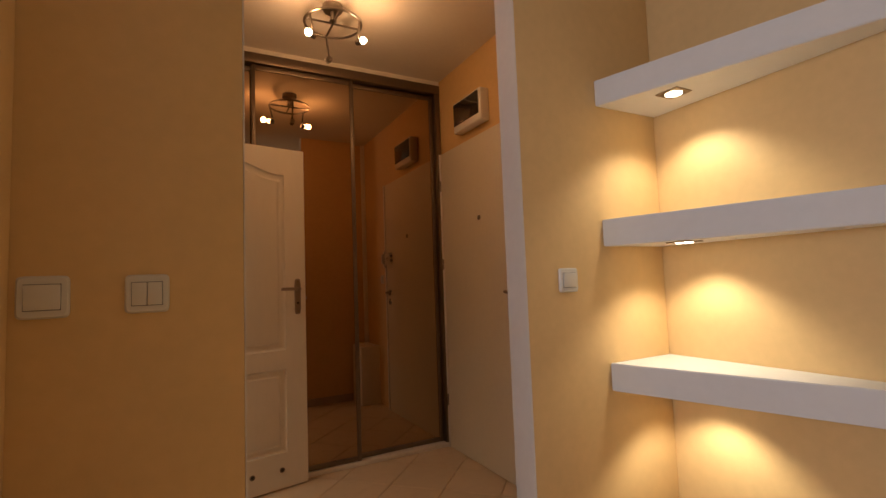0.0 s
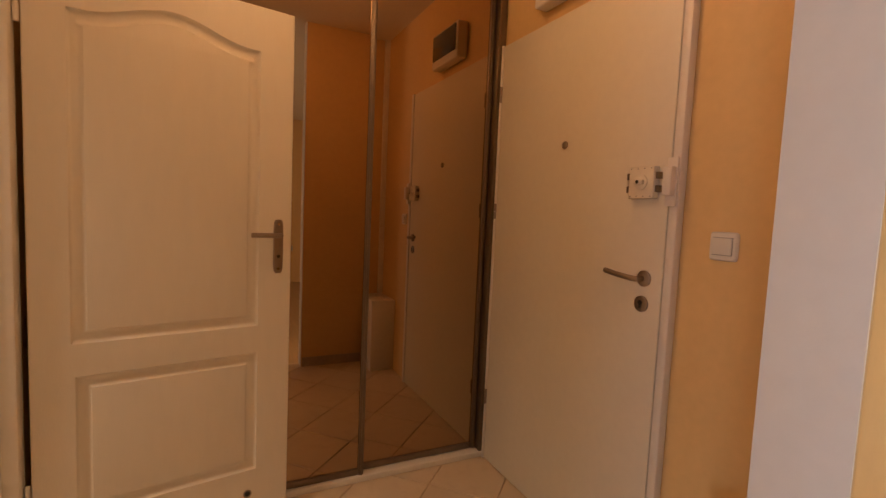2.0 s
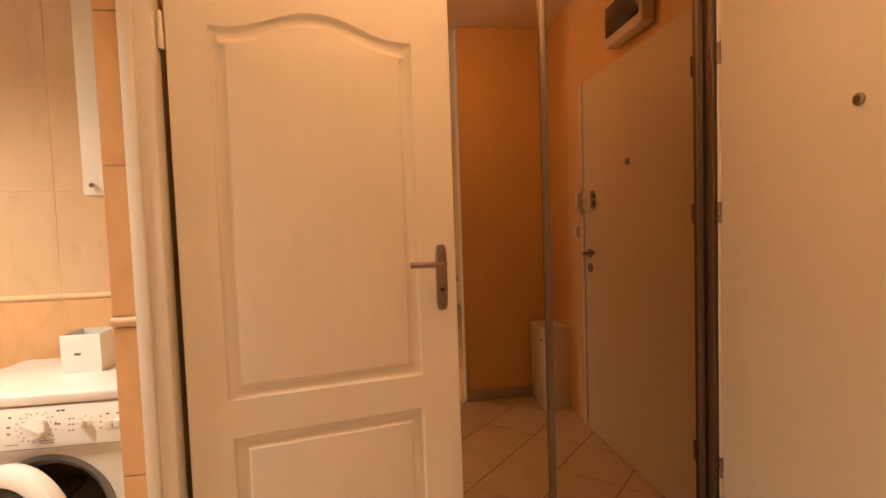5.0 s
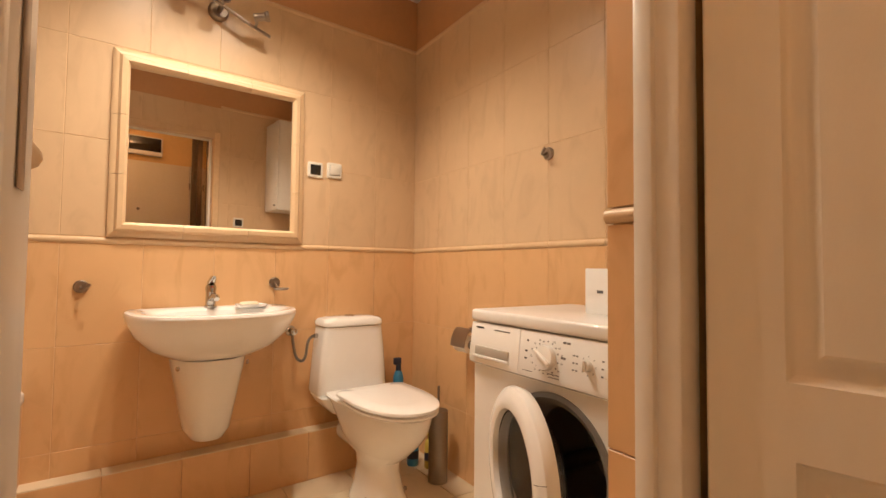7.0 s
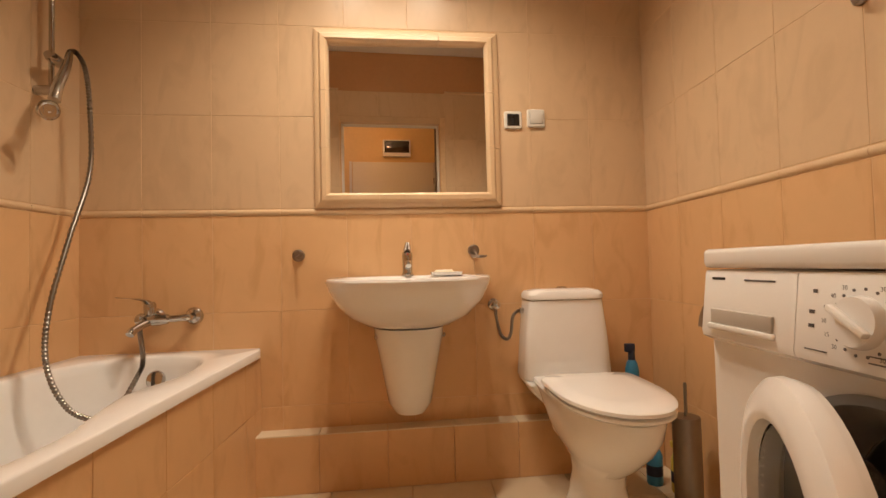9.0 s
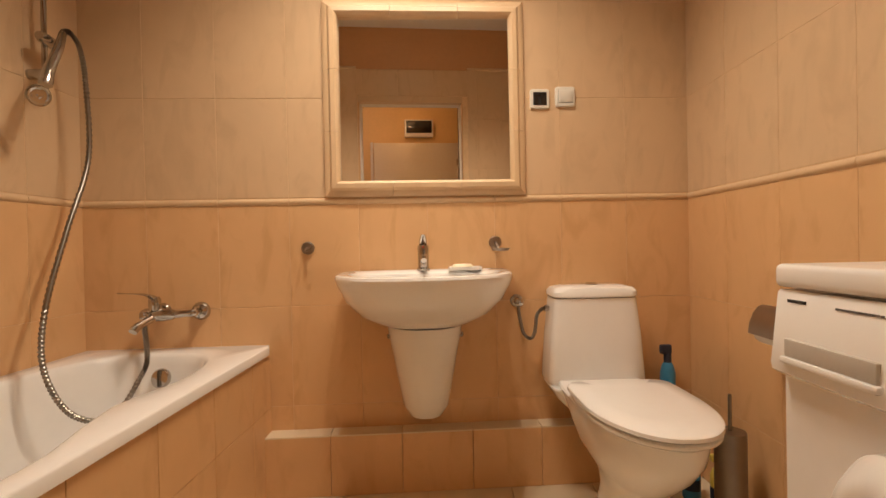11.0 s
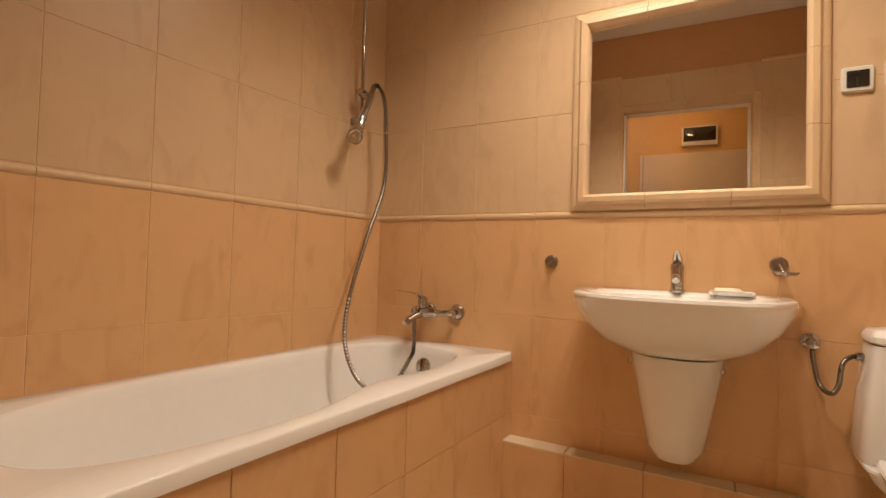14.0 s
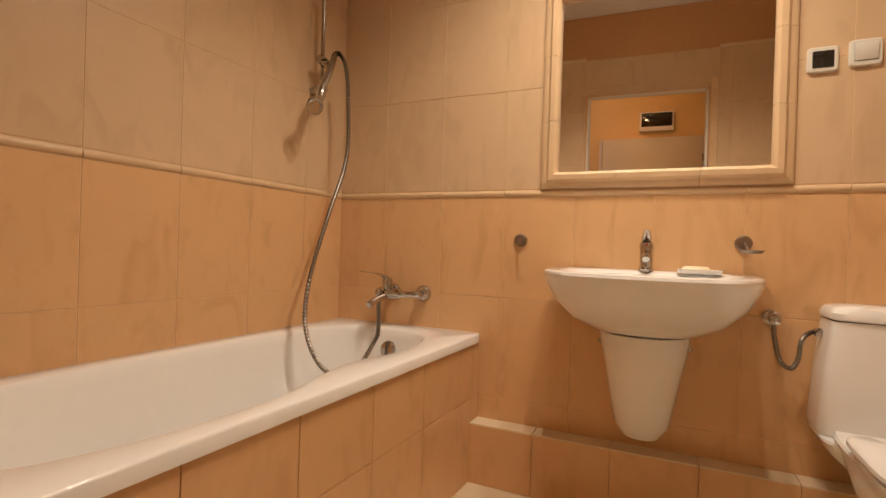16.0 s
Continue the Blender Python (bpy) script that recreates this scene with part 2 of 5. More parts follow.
def smooth_path(points, steps=12):
    """A gliding curve through a few points."""
    pts = [Vector(p) for p in points]
    pts = [pts[0] * 2 - pts[1]] + pts + [pts[-1] * 2 - pts[-2]]
    out = []
    for a, b, c, d in zip(pts, pts[1:], pts[2:], pts[3:]):
        for k in range(steps):
            t = k / steps
            out.append(0.5 * (2 * b + (c - a) * t + (2 * a - 5 * b + 4 * c - d) * t * t + (3 * b - a - 3 * c + d) * t ** 3))
    out.append(pts[-2])
    return out


def tube(path, radius, seg=12, bm=None):
    """Sweeps a circle along a path; radius may be a function of the index."""
    rings = []
    n = len(path)
    ref = Vector((0.3, 0.2, 0.93))
    for i, p in enumerate(path):
        d = (path[min(i + 1, n - 1)] - path[max(i - 1, 0)]).normalized()
        u = d.cross(ref)
        if u.length < 0.05:
            u = d.cross(Vector((1, 0, 0)))
        u.normalize()
        v = d.cross(u)
        r = radius(i) if callable(radius) else radius
        rings.append([p + r * (math.cos(2 * math.pi * k / seg) * u + math.sin(2 * math.pi * k / seg) * v) for k in range(seg)])
    return loft(rings, True, True, bm)


def rounded(cx, cy, ax, ay, z, power=4.0, n=48):
    """A superellipse ring at one height."""
    out = []
    for i in range(n):
        t = 2 * math.pi * i / n
        c, s = math.cos(t), math.sin(t)
        out.append(Vector((cx + ax * math.copysign(abs(c) ** (2 / power), c), cy + ay * math.copysign(abs(s) ** (2 / power), s), z)))
    return out


def d_shape(x0, x1, cy, half, z, n=48, back=5.0):
    """A ring that is blunt at x0 and round at x1."""
    cx, out = x0 + (x1 - x0) * 0.42, []
    for i in range(n):
        t = 2 * math.pi * i / n
        c, s = math.cos(t), math.sin(t)
        if c >= 0:
            out.append(Vector((cx + (x1 - cx) * c ** 0.95, cy + half * math.copysign(abs(s) ** 0.95, s), z)))
        else:
            out.append(Vector((cx - (cx - x0) * abs(c) ** (2 / back), cy + half * math.copysign(abs(s) ** (2 / (back * 0.8)), s), z)))
    return out


# ---- tiles: each one a bevelled slab that shares its mesh with those of its size ----
TILE_MESH = {}


def tile_mesh(w, h, mat, thick=0.008, bev=0.0012):
    key = (round(w, 4), round(h, 4), mat.name)
    if key not in TILE_MESH:
        a, b = w / 2, h / 2
        verts = []
        for x, y, z in ((a, b, 0), (a, b, thick - bev), (a - bev, b - bev, thick)):
            verts += [(-x, -y, z), (x, -y, z), (x, y, z), (-x, y, z)]
        faces = [(8, 9, 10, 11)]
        for k in (0, 4):
            faces += [(k + i, k + (i + 1) % 4, k + 4 + (i + 1) % 4, k + 4 + i) for i in range(4)]
        me = bpy.data.meshes.new("tile")
        me.from_pydata(verts, [], faces)
        me.materials.append(mat)
        TILE_MESH[key] = me
    return TILE_MESH[key]


def lay(parent, me, place, right, up, name="tile"):
    """Lays a piece with its face along right x up."""
    r, u = Vector(right).normalized(), Vector(up).normalized()
    ob = new(name, me)
    m = Matrix((r, u, r.cross(u))).transposed().to_4x4()
    m.translation = Vector(place) - ORIGIN.get(parent, Vector())
    ob.matrix_basis = m
    ob.parent = parent
    return ob


def tile_field(parent, start, right, length, rows, width, mat_of, offset=0.0, joint=0.0016, skip=None):
    """Rows of wall tiles from start along right; rows: (z0, z1)."""
    s, r = Vector(start), Vector(right).normalized()
    for z0, z1 in rows:
        a = -offset
        while a < length - 0.004:
            b = min(a + width, length)
            lo = max(a, 0.0)
            if b - lo > 0.012 and not (skip and skip((s + r * (lo + b) / 2), (z0 + z1) / 2)):
                c = s + r * (lo + b) / 2
                lay(parent, tile_mesh(b - lo - joint, z1 - z0 - joint, mat_of(z0)), (c.x, c.y, (z0 + z1) / 2), r, (0, 0, 1))
            a += width


def wall(name, bm, mat=None, label="apricot painted plaster wall", category="wall"):
    return solid(name, bm, mat or M_WALL, label, category, "", "structure")

# ---- the shell of the rooms ----
FZ = -0.10
TOP = 2.28
ROW_LOW = [(FZ, 0.236), (0.236, 0.641), (0.641, 1.05)]
ROW_UP = [(1.08, 1.482), (1.482, 1.885), (1.885, TOP)]
TILE_W = 0.28


def shade(z):
    return M_TILE_LOW if z < 1.0 else M_TILE_UP


RECESS = (3.110, 3.819, 1.137, 1.816)
bm = box(-1.97, 1.97, FZ, -1.828, RECESS[0], 2.66)
box(-1.97, RECESS[1], FZ, -1.828, 4.70, 2.66, bm=bm)
box(-1.97, RECESS[0], FZ, -1.828, RECESS[1], RECESS[2], bm=bm)
box(-1.97, RECESS[0], RECESS[3], -1.828, RECESS[1], 2.66, bm=bm)
box(-1.97, RECESS[0], RECESS[2], -1.90, RECESS[1], RECESS[3], bm=bm)
W_WEST = wall("wall_bath_west", bm, M_BATHPAINT, "apricot painted wall above cream and peach tiles")
W_NORTH = wall("wall_bath_north", box(-2.05, 4.582, FZ, -0.018, 4.69, 2.66), M_BATHPAINT, "apricot painted wall above cream and peach tiles")
W_SOUTH = wall("wall_bath_south", box(-1.90, 1.90, FZ, -0.002, 2.098, 2.66), M_BATHPAINT, "apricot painted wall above cream and peach tiles")
bm = box(-0.002, 2.421, 0, 0.190, 3.056, 2.72)
box(-0.002, 3.94, 0, 0.12, 4.80, 2.72, bm=bm)
box(-0.002, 3.056, 2.07, 0.12, 3.94, 2.72, bm=bm)
box(-0.002, 2.022, 0, 0.012, 2.309, 2.72, bm=bm)
W_EAST = wall("wall_between_hall_and_bath", bm, M_WALL, "apricot painted wall with the bathroom doorway")
W_ENTRY = wall("wall_entry", box(1.995, -2.0, 0, 2.15, 4.90, 2.72))
bm = box(-0.002, 2.31, 0, 0.45, 2.42, 2.72, 0.004)
PL = wall("wall_partition_west", bm, M_WALL, "apricot partition wall with two light switches")
wall("wall_partition_end", box(0.4505, 2.312, 0, 0.454, 2.418, 2.70), M_WHITEWALL, "white painted end of the partition wall")
PR = wall("wall_partition_east", box(1.312, 2.31, 0, 1.994, 2.42, 2.72, 0.004), M_WALL, "apricot partition wall with a light switch")
wall("wall_partition_end_east", box(1.3085, 2.312, 0, 1.3115, 2.418, 2.70), M_WHITEWALL, "white painted end of the partition wall")
wall("wall_wardrobe_back", box(-0.002, 4.80, 0, 2.15, 4.90, 2.72), M_WALL)
wall("wall_living_north", box(-2.4, 1.80, 0, -0.002, 1.899, 2.72), M_WALL)
bm = box(-2.5, -2.0, 0, -2.4, -0.30, 2.72)
box(-2.5, 1.30, 0, -2.4, 1.90, 2.72, bm=bm)
box(-2.5, -0.30, 0, -2.4, 1.30, 0.8, bm=bm)
box(-2.5, -0.30, 2.2, -2.4, 1.30, 2.72, bm=bm)
wall("wall_living_west", bm, M_WALL, "apricot painted wall with a window opening")
wall("wall_living_south", box(-2.5, -2.15, 0, 2.15, -2.0, 2.72), M_WALL)
solid("ceiling_hall", box(-2.5, -2.15, 2.72, 2.15, 4.90, 2.80), M_CEIL, "white painted plaster ceiling", "ceiling", "", "structure")
solid("ceiling_hall_plaster", box(0.12, 2.42, 2.70, 1.995, 4.80, 2.719), M_CEIL, "white painted plaster ceiling", "ceiling", "", "structure")
solid("ceiling_bath", box(-2.02, 2.04, 2.61, -0.002, 4.60, 2.655), M_CEIL, "white painted plaster ceiling", "ceiling", "", "structure")
solid("floor_living", box(-2.5, -2.15, -0.1, 2.15, 2.31, -0.004), M_WOOD, "light wooden floor", "floor", "", "structure")
F_HALL = solid("floor_hall", box(-0.01, 2.31, -0.1, 2.15, 4.90, -0.008), M_GROUT, "beige diagonal ceramic floor tiles", "floor", "", "structure")
F_BATH = solid("floor_bath", box(-2.10, 1.90, -0.20, -0.0105, 4.70, FZ - 0.008), M_GROUT, "pale beige ceramic floor tiles", "floor", "", "structure")

# beds of grout behind the tiles
for host, dims in ((W_NORTH, (-1.96, 4.5755, FZ, -0.0085, 4.582, TOP - 0.002)), (W_SOUTH, (-1.80, 2.098, FZ, -0.0085, 2.1045, TOP - 0.002)),
                   (W_WEST, (-1.828, 2.06, FZ, -1.8215, RECESS[0], TOP - 0.002)), (W_WEST, (-1.828, RECESS[1], FZ, -1.8215, 4.60, TOP - 0.002)),
                   (W_WEST, (-1.828, RECESS[0], FZ, -1.8215, RECESS[1], RECESS[2])), (W_WEST, (-1.828, RECESS[0], RECESS[3], -1.8215, RECESS[1], TOP - 0.002))):
    part("grout_bed", box(*dims), M_GROUT, host)
bm = box(-0.0085, 2.1045, FZ, -0.002, 3.056, TOP - 0.002)
box(-0.0085, 3.94, FZ, -0.002, 4.5755, TOP - 0.002, bm=bm)
box(-0.0085, 3.056, 2.07, -0.002, 3.94, TOP - 0.002, bm=bm)
part("grout_bed", bm, M_GROUT, W_EAST)
part("painted_strip", box(-0.0065, 2.099, TOP + 0.001, -0.0025, 4.581, 2.609), M_BATHPAINT, W_EAST, "apricot gloss paint above the tiles")


def moulding_mesh(length, depth=0.016, height=0.028, mat=None, key="band"):
    """A half-round ceramic moulding, along its own x."""
    k = (key, round(length, 4))
    if k not in TILE_MESH:
        prof = [(0, -height / 2)] + [(depth * math.cos(a), height / 2 * math.sin(a)) for a in [radians(v) for v in (-70, -40, -10, 20, 50, 75)]] + [(0, height / 2)]
        verts, faces = [], []
        for x in (-length / 2, length / 2):
            verts += [(x, q, p) for p, q in prof]
        n = len(prof)
        faces = [(i, i + 1, n + i + 1, n + i) for i in range(n - 1)]
        faces += [tuple(range(n)), tuple(range(2 * n - 1, n - 1, -1))]
        me = bpy.data.meshes.new("moulding")
        me.from_pydata(verts, [], faces)
        me.polygons.foreach_set("use_smooth", [True] * len(me.polygons))
        me.set_sharp_from_angle(angle=radians(50))
        me.materials.append(mat or M_BAND)
        TILE_MESH[k] = me
    return TILE_MESH[k]


def band(parent, start, right, length, offset, z=1.065):
    s, r = Vector(start), Vector(right)
    a = -offset
    while a < length - 0.01:
        b, lo = min(a + TILE_W, length), max(a, 0)
        c = s + r * (lo + b) / 2
        lay(parent, moulding_mesh(b - lo - 0.002), (c.x, c.y, z), r, (0, 0, 1), "moulding")
        a += TILE_W



LEDGE_TOP, LEDGE_X = 0.140, -1.738
TUB_Y, TUB_Z = 2.828, 0.488
EDGE = TOP + 0.008
allrows = ROW_LOW + ROW_UP
tile_field(W_WEST, (-1.828, 2.07, 0), (0, 1, 0), 2.53, ROW_LOW + ROW_UP[2:], TILE_W, shade, 0.005)
tile_field(W_WEST, (-1.828, 2.07, 0), (0, 1, 0), 1.02, ROW_UP[:2], TILE_W, shade, 0.005)
tile_field(W_WEST, (-1.828, 3.835, 0), (0, 1, 0), 0.765, ROW_UP[:2], TILE_W, shade, 0.09)
tile_field(W_NORTH, (-1.941, 4.582, 0), (1, 0, 0), 1.931, allrows, TILE_W, shade, 0.0)
tile_field(W_SOUTH, (-0.01, 2.098, 0), (-1, 0, 0), 1.79, [(0.4, 0.641)] + allrows[2:], TILE_W, shade, 0.18)
tile_field(W_EAST, (-0.002, 4.574, 0), (0, -1, 0), 0.634, allrows, TILE_W, shade, 0.0)
tile_field(W_EAST, (-0.002, 3.056, 0), (0, -1, 0), 0.950, allrows, TILE_W, shade, 0.0)
tile_field(W_EAST, (-0.002, 3.94, 0), (0, -1, 0), 0.884, [(2.07, TOP)], TILE_W, shade, 0.0)
for z in (1.065, EDGE):
    band(W_WEST, (-1.828, 2.07, 0), Vector((0, 1, 0)), 2.53, 0.005, z)
    band(W_NORTH, (-1.941, 4.582, 0), Vector((1, 0, 0)), 1.931, 0.0, z)
    band(W_SOUTH, (-0.01, 2.098, 0), Vector((-1, 0, 0)), 1.79, 0.18, z)
    band(W_EAST, (-0.002, 4.574, 0), Vector((0, -1, 0)), 0.634, 0.0, z)
    band(W_EAST, (-0.002, 3.056, 0), Vector((0, -1, 0)), 0.950, 0.0, z)

# tiled reveals of the doorway and the white steel frame round it
REV = solid("doorway_reveal", box(-0.002, 3.898, FZ, 0.054, 3.94, 2.07), M_GROUT, "peach tiled reveal of the bathroom doorway", "wall", "", "structure")
REVW = solid("doorway_reveal_south", box(-0.002, 3.0565, FZ, 0.054, 3.064, 2.07), M_GROUT, "peach tiled reveal of the bathroom doorway", "wall", "", "structure")
for z0, z1 in allrows:
    z1 = min(z1, 2.02)
    lay(REV, tile_mesh(0.06, z1 - z0 - 0.003, shade(0)), (0.022, 3.898, (z0 + z1) / 2), (1, 0, 0), (0, 0, 1))
    lay(REVW, tile_mesh(0.06, z1 - z0 - 0.003, shade(0)), (0.022, 3.064, (z0 + z1) / 2), (-1, 0, 0), (0, 0, 1))
lay(REV, moulding_mesh(0.064), (0.022, 3.896, 1.065), (1, 0, 0), (0, 0, 1), "moulding")
lay(REVW, moulding_mesh(0.064), (0.022, 3.066, 1.065), (-1, 0, 0), (0, 0, 1), "moulding")
solid("doorway_soffit", box(-0.008, 3.064, 2.02, 0.054, 3.898, 2.069), M_TILE_UP, "tiled soffit of the bathroom doorway", "wall", "", "structure")

bm = bmesh.new()
box(0.0545, 3.0575, 0, 0.166, 3.084, 2.075, 0.006, bm=bm)
box(0.1665, 3.057, 0, 0.198, 3.087, 2.075, 0.006, bm=bm)
box(0.0545, 3.888, 0, 0.134, 3.945, 2.075, 0.006, bm=bm)
box(0.056, 3.876, 0, 0.092, 3.902, 2.03, 0.004, bm=bm)
box(0.0545, 3.084, 2.018, 0.134, 3.888, 2.075, 0.006, bm=bm)
door_frame = solid("bathroom_door_frame", bm, M_FRAME, "white enamelled steel bathroom door frame", "door frame", "", "structure")
part("strike_plate", box(0.096, 3.0842, 1.02, 0.120, 3.0858, 1.20, 0.001), M_SATIN, door_frame, "satin metal strike plate")
part("threshold", box(-0.0103, 3.085, FZ, 0.10, 3.888, 0.006, 0.003), M_SKIRT, F_BATH)

# ---- floors: diagonal squares in the hall, straight squares in the bathroom ----


def clip(poly, axis, value, keep_less):
    out = []
    for a, b in zip(poly, poly[1:] + poly[:1]):
        ia = (a[axis] <= value) == keep_less
        ib = (b[axis] <= value) == keep_less
        if ia:
            out.append(a)
        if ia != ib:
            t = (value - a[axis]) / (b[axis] - a[axis])
            out.append(tuple(a[k] + t * (b[k] - a[k]) for k in (0, 1)))
    return out


def paving(parent, rect, size, turn, mat, joint=0.004, origin=(0, 0), level=0.0):
    c, s = math.cos(turn), math.sin(turn)
    for i in range(-16, 17):
        for j in range(-16, 17):
            h = (size - joint) / 2
            u, v = (i + 0.5) * size, (j + 0.5) * size
            poly = [(origin[0] + (u + a) * c - (v + b) * s, origin[1] + (u + a) * s + (v + b) * c) for a, b in ((-h, -h), (h, -h), (h, h), (-h, h))]
            for axis, value, less in ((0, rect[0], False), (0, rect[2], True), (1, rect[1], False), (1, rect[3], True)):
                poly = clip(poly, axis, value, less) if poly else poly
            if len(poly) < 3:
                continue
            mx, my = sum(p[0] for p in poly) / len(poly), sum(p[1] for p in poly) / len(poly)
            n = len(poly)
            verts = [(x - mx, y - my, -0.008) for x, y in poly] + [(x - mx, y - my, -0.0018) for x, y in poly]
            verts += [((x - mx) * 0.987, (y - my) * 0.987, 0.0) for x, y in poly]
            faces = [tuple(range(2 * n, 3 * n))]
            for k in (0, n):
                faces += [(k + q, k + (q + 1) % n, k + n + (q + 1) % n, k + n + q) for q in range(n)]
            me = bpy.data.meshes.new("floor_tile")
            me.from_pydata(verts, [], faces)
            me.materials.append(mat)
            ob = new("floor_tile", me)
            ob.parent = parent
            ob.location = Vector((mx, my, level)) - ORIGIN[parent]


paving(F_HALL, (0.125, 2.31, 1.995, 4.80), 0.33, radians(45), M_HALLT, 0.005, (0.9, 3.3))
paving(F_BATH, (-1.93, 2.80, -0.012, 4.575), 0.33, 0.0, M_FLOORT, 0.003, (-0.62, 3.45), FZ)

# ---- the ledge under the washbasin and the panel of the bathtub ----
LEDGE = solid("pipe_ledge", box(-1.8185, 2.80, FZ, LEDGE_X - 0.008, 4.572, LEDGE_TOP - 0.008), M_GROUT, "peach tiled pipe ledge along the wall", "ledge", "", "structure")
a = 2.785
while a < 4.56:
    b = min(a + TILE_W, 4.570)
    lay(LEDGE, tile_mesh(b - a - 0.0018, LEDGE_TOP - FZ - 0.006, M_TILE_LOW), (LEDGE_X - 0.008, (a + b) / 2, (LEDGE_TOP + FZ) / 2 - 0.002), (0, 1, 0), (0, 0, 1))
    # Top in cream floor glaze: light from above is partly in the colour.
    lay(LEDGE, tile_mesh(0.080, b - a - 0.003, M_FLOORT), ((-1.8195 + LEDGE_X) / 2, (a + b) / 2, LEDGE_TOP - 0.008), (1, 0, 0), (0, 1, 0))
    a += TILE_W
TPANEL = solid("bathtub_panel", box(-1.815, 2.775, FZ, -0.0125, 2.812, 0.40), M_GROUT, "peach tiled panel under the bathtub rim", "bathtub panel", "", "structure")
for z0, z1 in ((FZ, 0.236), (0.236, 0.452)):
    a, first = -1.80, 0.174
    while a < -0.02:
        b = min(a + first, -0.012)
        lay(TPANEL, tile_mesh(b - a - 0.0018, z1 - z0 - 0.0018, M_TILE_LOW), ((a + b) / 2, 2.812, (z0 + z1) / 2), (-1, 0, 0), (0, 0, 1))
        a, first = b, TILE_W
part("panel_back", box(-1.815, 2.77, 0.40, -0.0125, 2.811, 0.450), M_GROUT, TPANEL)

# skirting of the hall
bm = box(1.32, 2.4205, 0, 1.80, 2.432, 0.075, 0.003)
box(0.1905, 2.433, 0, 0.202, 3.055, 0.075, 0.003, bm=bm)
box(0.203, 2.4205, 0, 0.45, 2.432, 0.075, 0.003, bm=bm)
solid("baseboard_hall", bm, M_SKIRT, "grey-beige stone skirting", "baseboard", "", "structure")
# ---- window of the living room ----
win = thing("living_room_window", (-2.45, 0.50, 0.8), "white framed living room window", "window", "", "structure")
bm = bmesh.new()
for y in (-0.30, 0.47, 1.24):
    box(-2.48, y, 0.80, -2.42, y + 0.06, 2.20, 0.004, bm=bm)
for z in (0.80, 2.14):
    box(-2.48, -0.24, z, -2.42, 0.47, z + 0.06, 0.004, bm=bm)
    box(-2.48, 0.53, z, -2.42, 1.24, z + 0.06, 0.004, bm=bm)
part("window_frame", bm, M_FRAME, win)
for y0, y1 in ((-0.24, 0.47), (0.53, 1.24)):
    pane = part("pane", box(-2.455, y0, 0.86, -2.45, y1, 2.14), M_PANE, win)
    pane.visible_shadow = False

# ---- hall: the wardrobe with bronze mirrors ----
WY = 4.14
ward = thing("wardrobe", (1.05, 4.45, 0), "sliding wardrobe with bronze-tinted mirror doors and dark profiles", "wardrobe")
part("top_rail", box(0.125, WY - 0.01, 2.60, 1.99, WY + 0.09, 2.665, 0.004), M_BRONZE, ward)
part("bottom_track", box(0.125, WY - 0.006, 0.0, 1.99, WY + 0.09, 0.03, 0.003), M_FRAME, ward, "pale bottom track")
part("side_post", box(1.95, WY - 0.004, 0.03, 1.99, WY + 0.09, 2.60, 0.003), M_BRONZE, ward)
# Added black sheet behind the doors in place of the dark interior.
part("inner_panel", box(0.125, WY + 0.10, 0.0, 1.99, WY + 0.12, 2.665), M_DARK, ward)
part("filler", box(0.125, WY + 0.0, 2.666, 1.99, WY + 0.09, 2.699), M_CEIL, ward)
for x0, x1, dy in ((0.13, 0.69, 0.045), (0.66, 1.32, 0.01), (1.295, 1.948, 0.045)):
    y = WY + dy
    leaf = part("sliding_door", box(x0 + 0.022, y + 0.006, 0.06, x1 - 0.022, y + 0.018, 2.565), M_TINT, ward, "bronze-tinted mirror door")
    for a, b in ((x0, x0 + 0.024), (x1 - 0.024, x1)):
        bm = box(a, y - 0.006, 0.032, b, y + 0.026, 2.595, 0.003)
        box(a + 0.009, y - 0.011, 0.032, b - 0.006, y - 0.005, 2.595, 0.002, bm=bm)
        part("stile", bm, M_BRONZE, leaf)
    part("rail", box(x0 + 0.0245, y - 0.002, 0.032, x1 - 0.0245, y + 0.022, 0.062, 0.003), M_BRONZE, leaf)
    part("rail", box(x0 + 0.0245, y - 0.002, 2.563, x1 - 0.0245, y + 0.022, 2.595, 0.003), M_BRONZE, leaf)

# ---- the entry door ----
entry = thing("entry_door", (1.985, 3.62, 0), "plain cream entry door with a box lock and peephole", "door")
leaf = part("door_leaf", box(1.968, 3.104, 0.006, 1.9945, 4.115, 2.125, 0.003), M_ENTRY, entry)
bm = box(1.962, 3.064, 0, 1.9945, 3.096, 2.13, 0.005)
box(1.962, 4.119, 0, 1.9945, 4.130, 2.13, 0.003, bm=bm)
part("frame", bm, M_FRAME, entry)
part("peephole", lathe([(0.016, 0), (0.016, 0.005), (0.012, 0.008), (0.007, 0.008)], (1.968, 3.613, 1.587), (-1, 0, 0), 20), M_STEEL, entry, "dark metal peephole")
for z in (0.30, 1.27, 1.85):
    bm = lathe([(0.006, 0), (0.006, 0.035)], (1.962, 4.117, z), (0, 0, 1), 12)
    lathe([(0.007, 0), (0.007, 0.04)], (1.962, 4.117, z + 0.037), (0, 0, 1), 12, bm=bm)
    part("hinge", bm, M_SATIN, entry)
part("handle_rosette", lathe([(0.027, 0), (0.027, 0.006), (0.022, 0.010), (0.009, 0.011), (0.009, 0.045)], (1.968, 3.172, 1.10), (-1, 0, 0), 28), M_SATIN, entry)
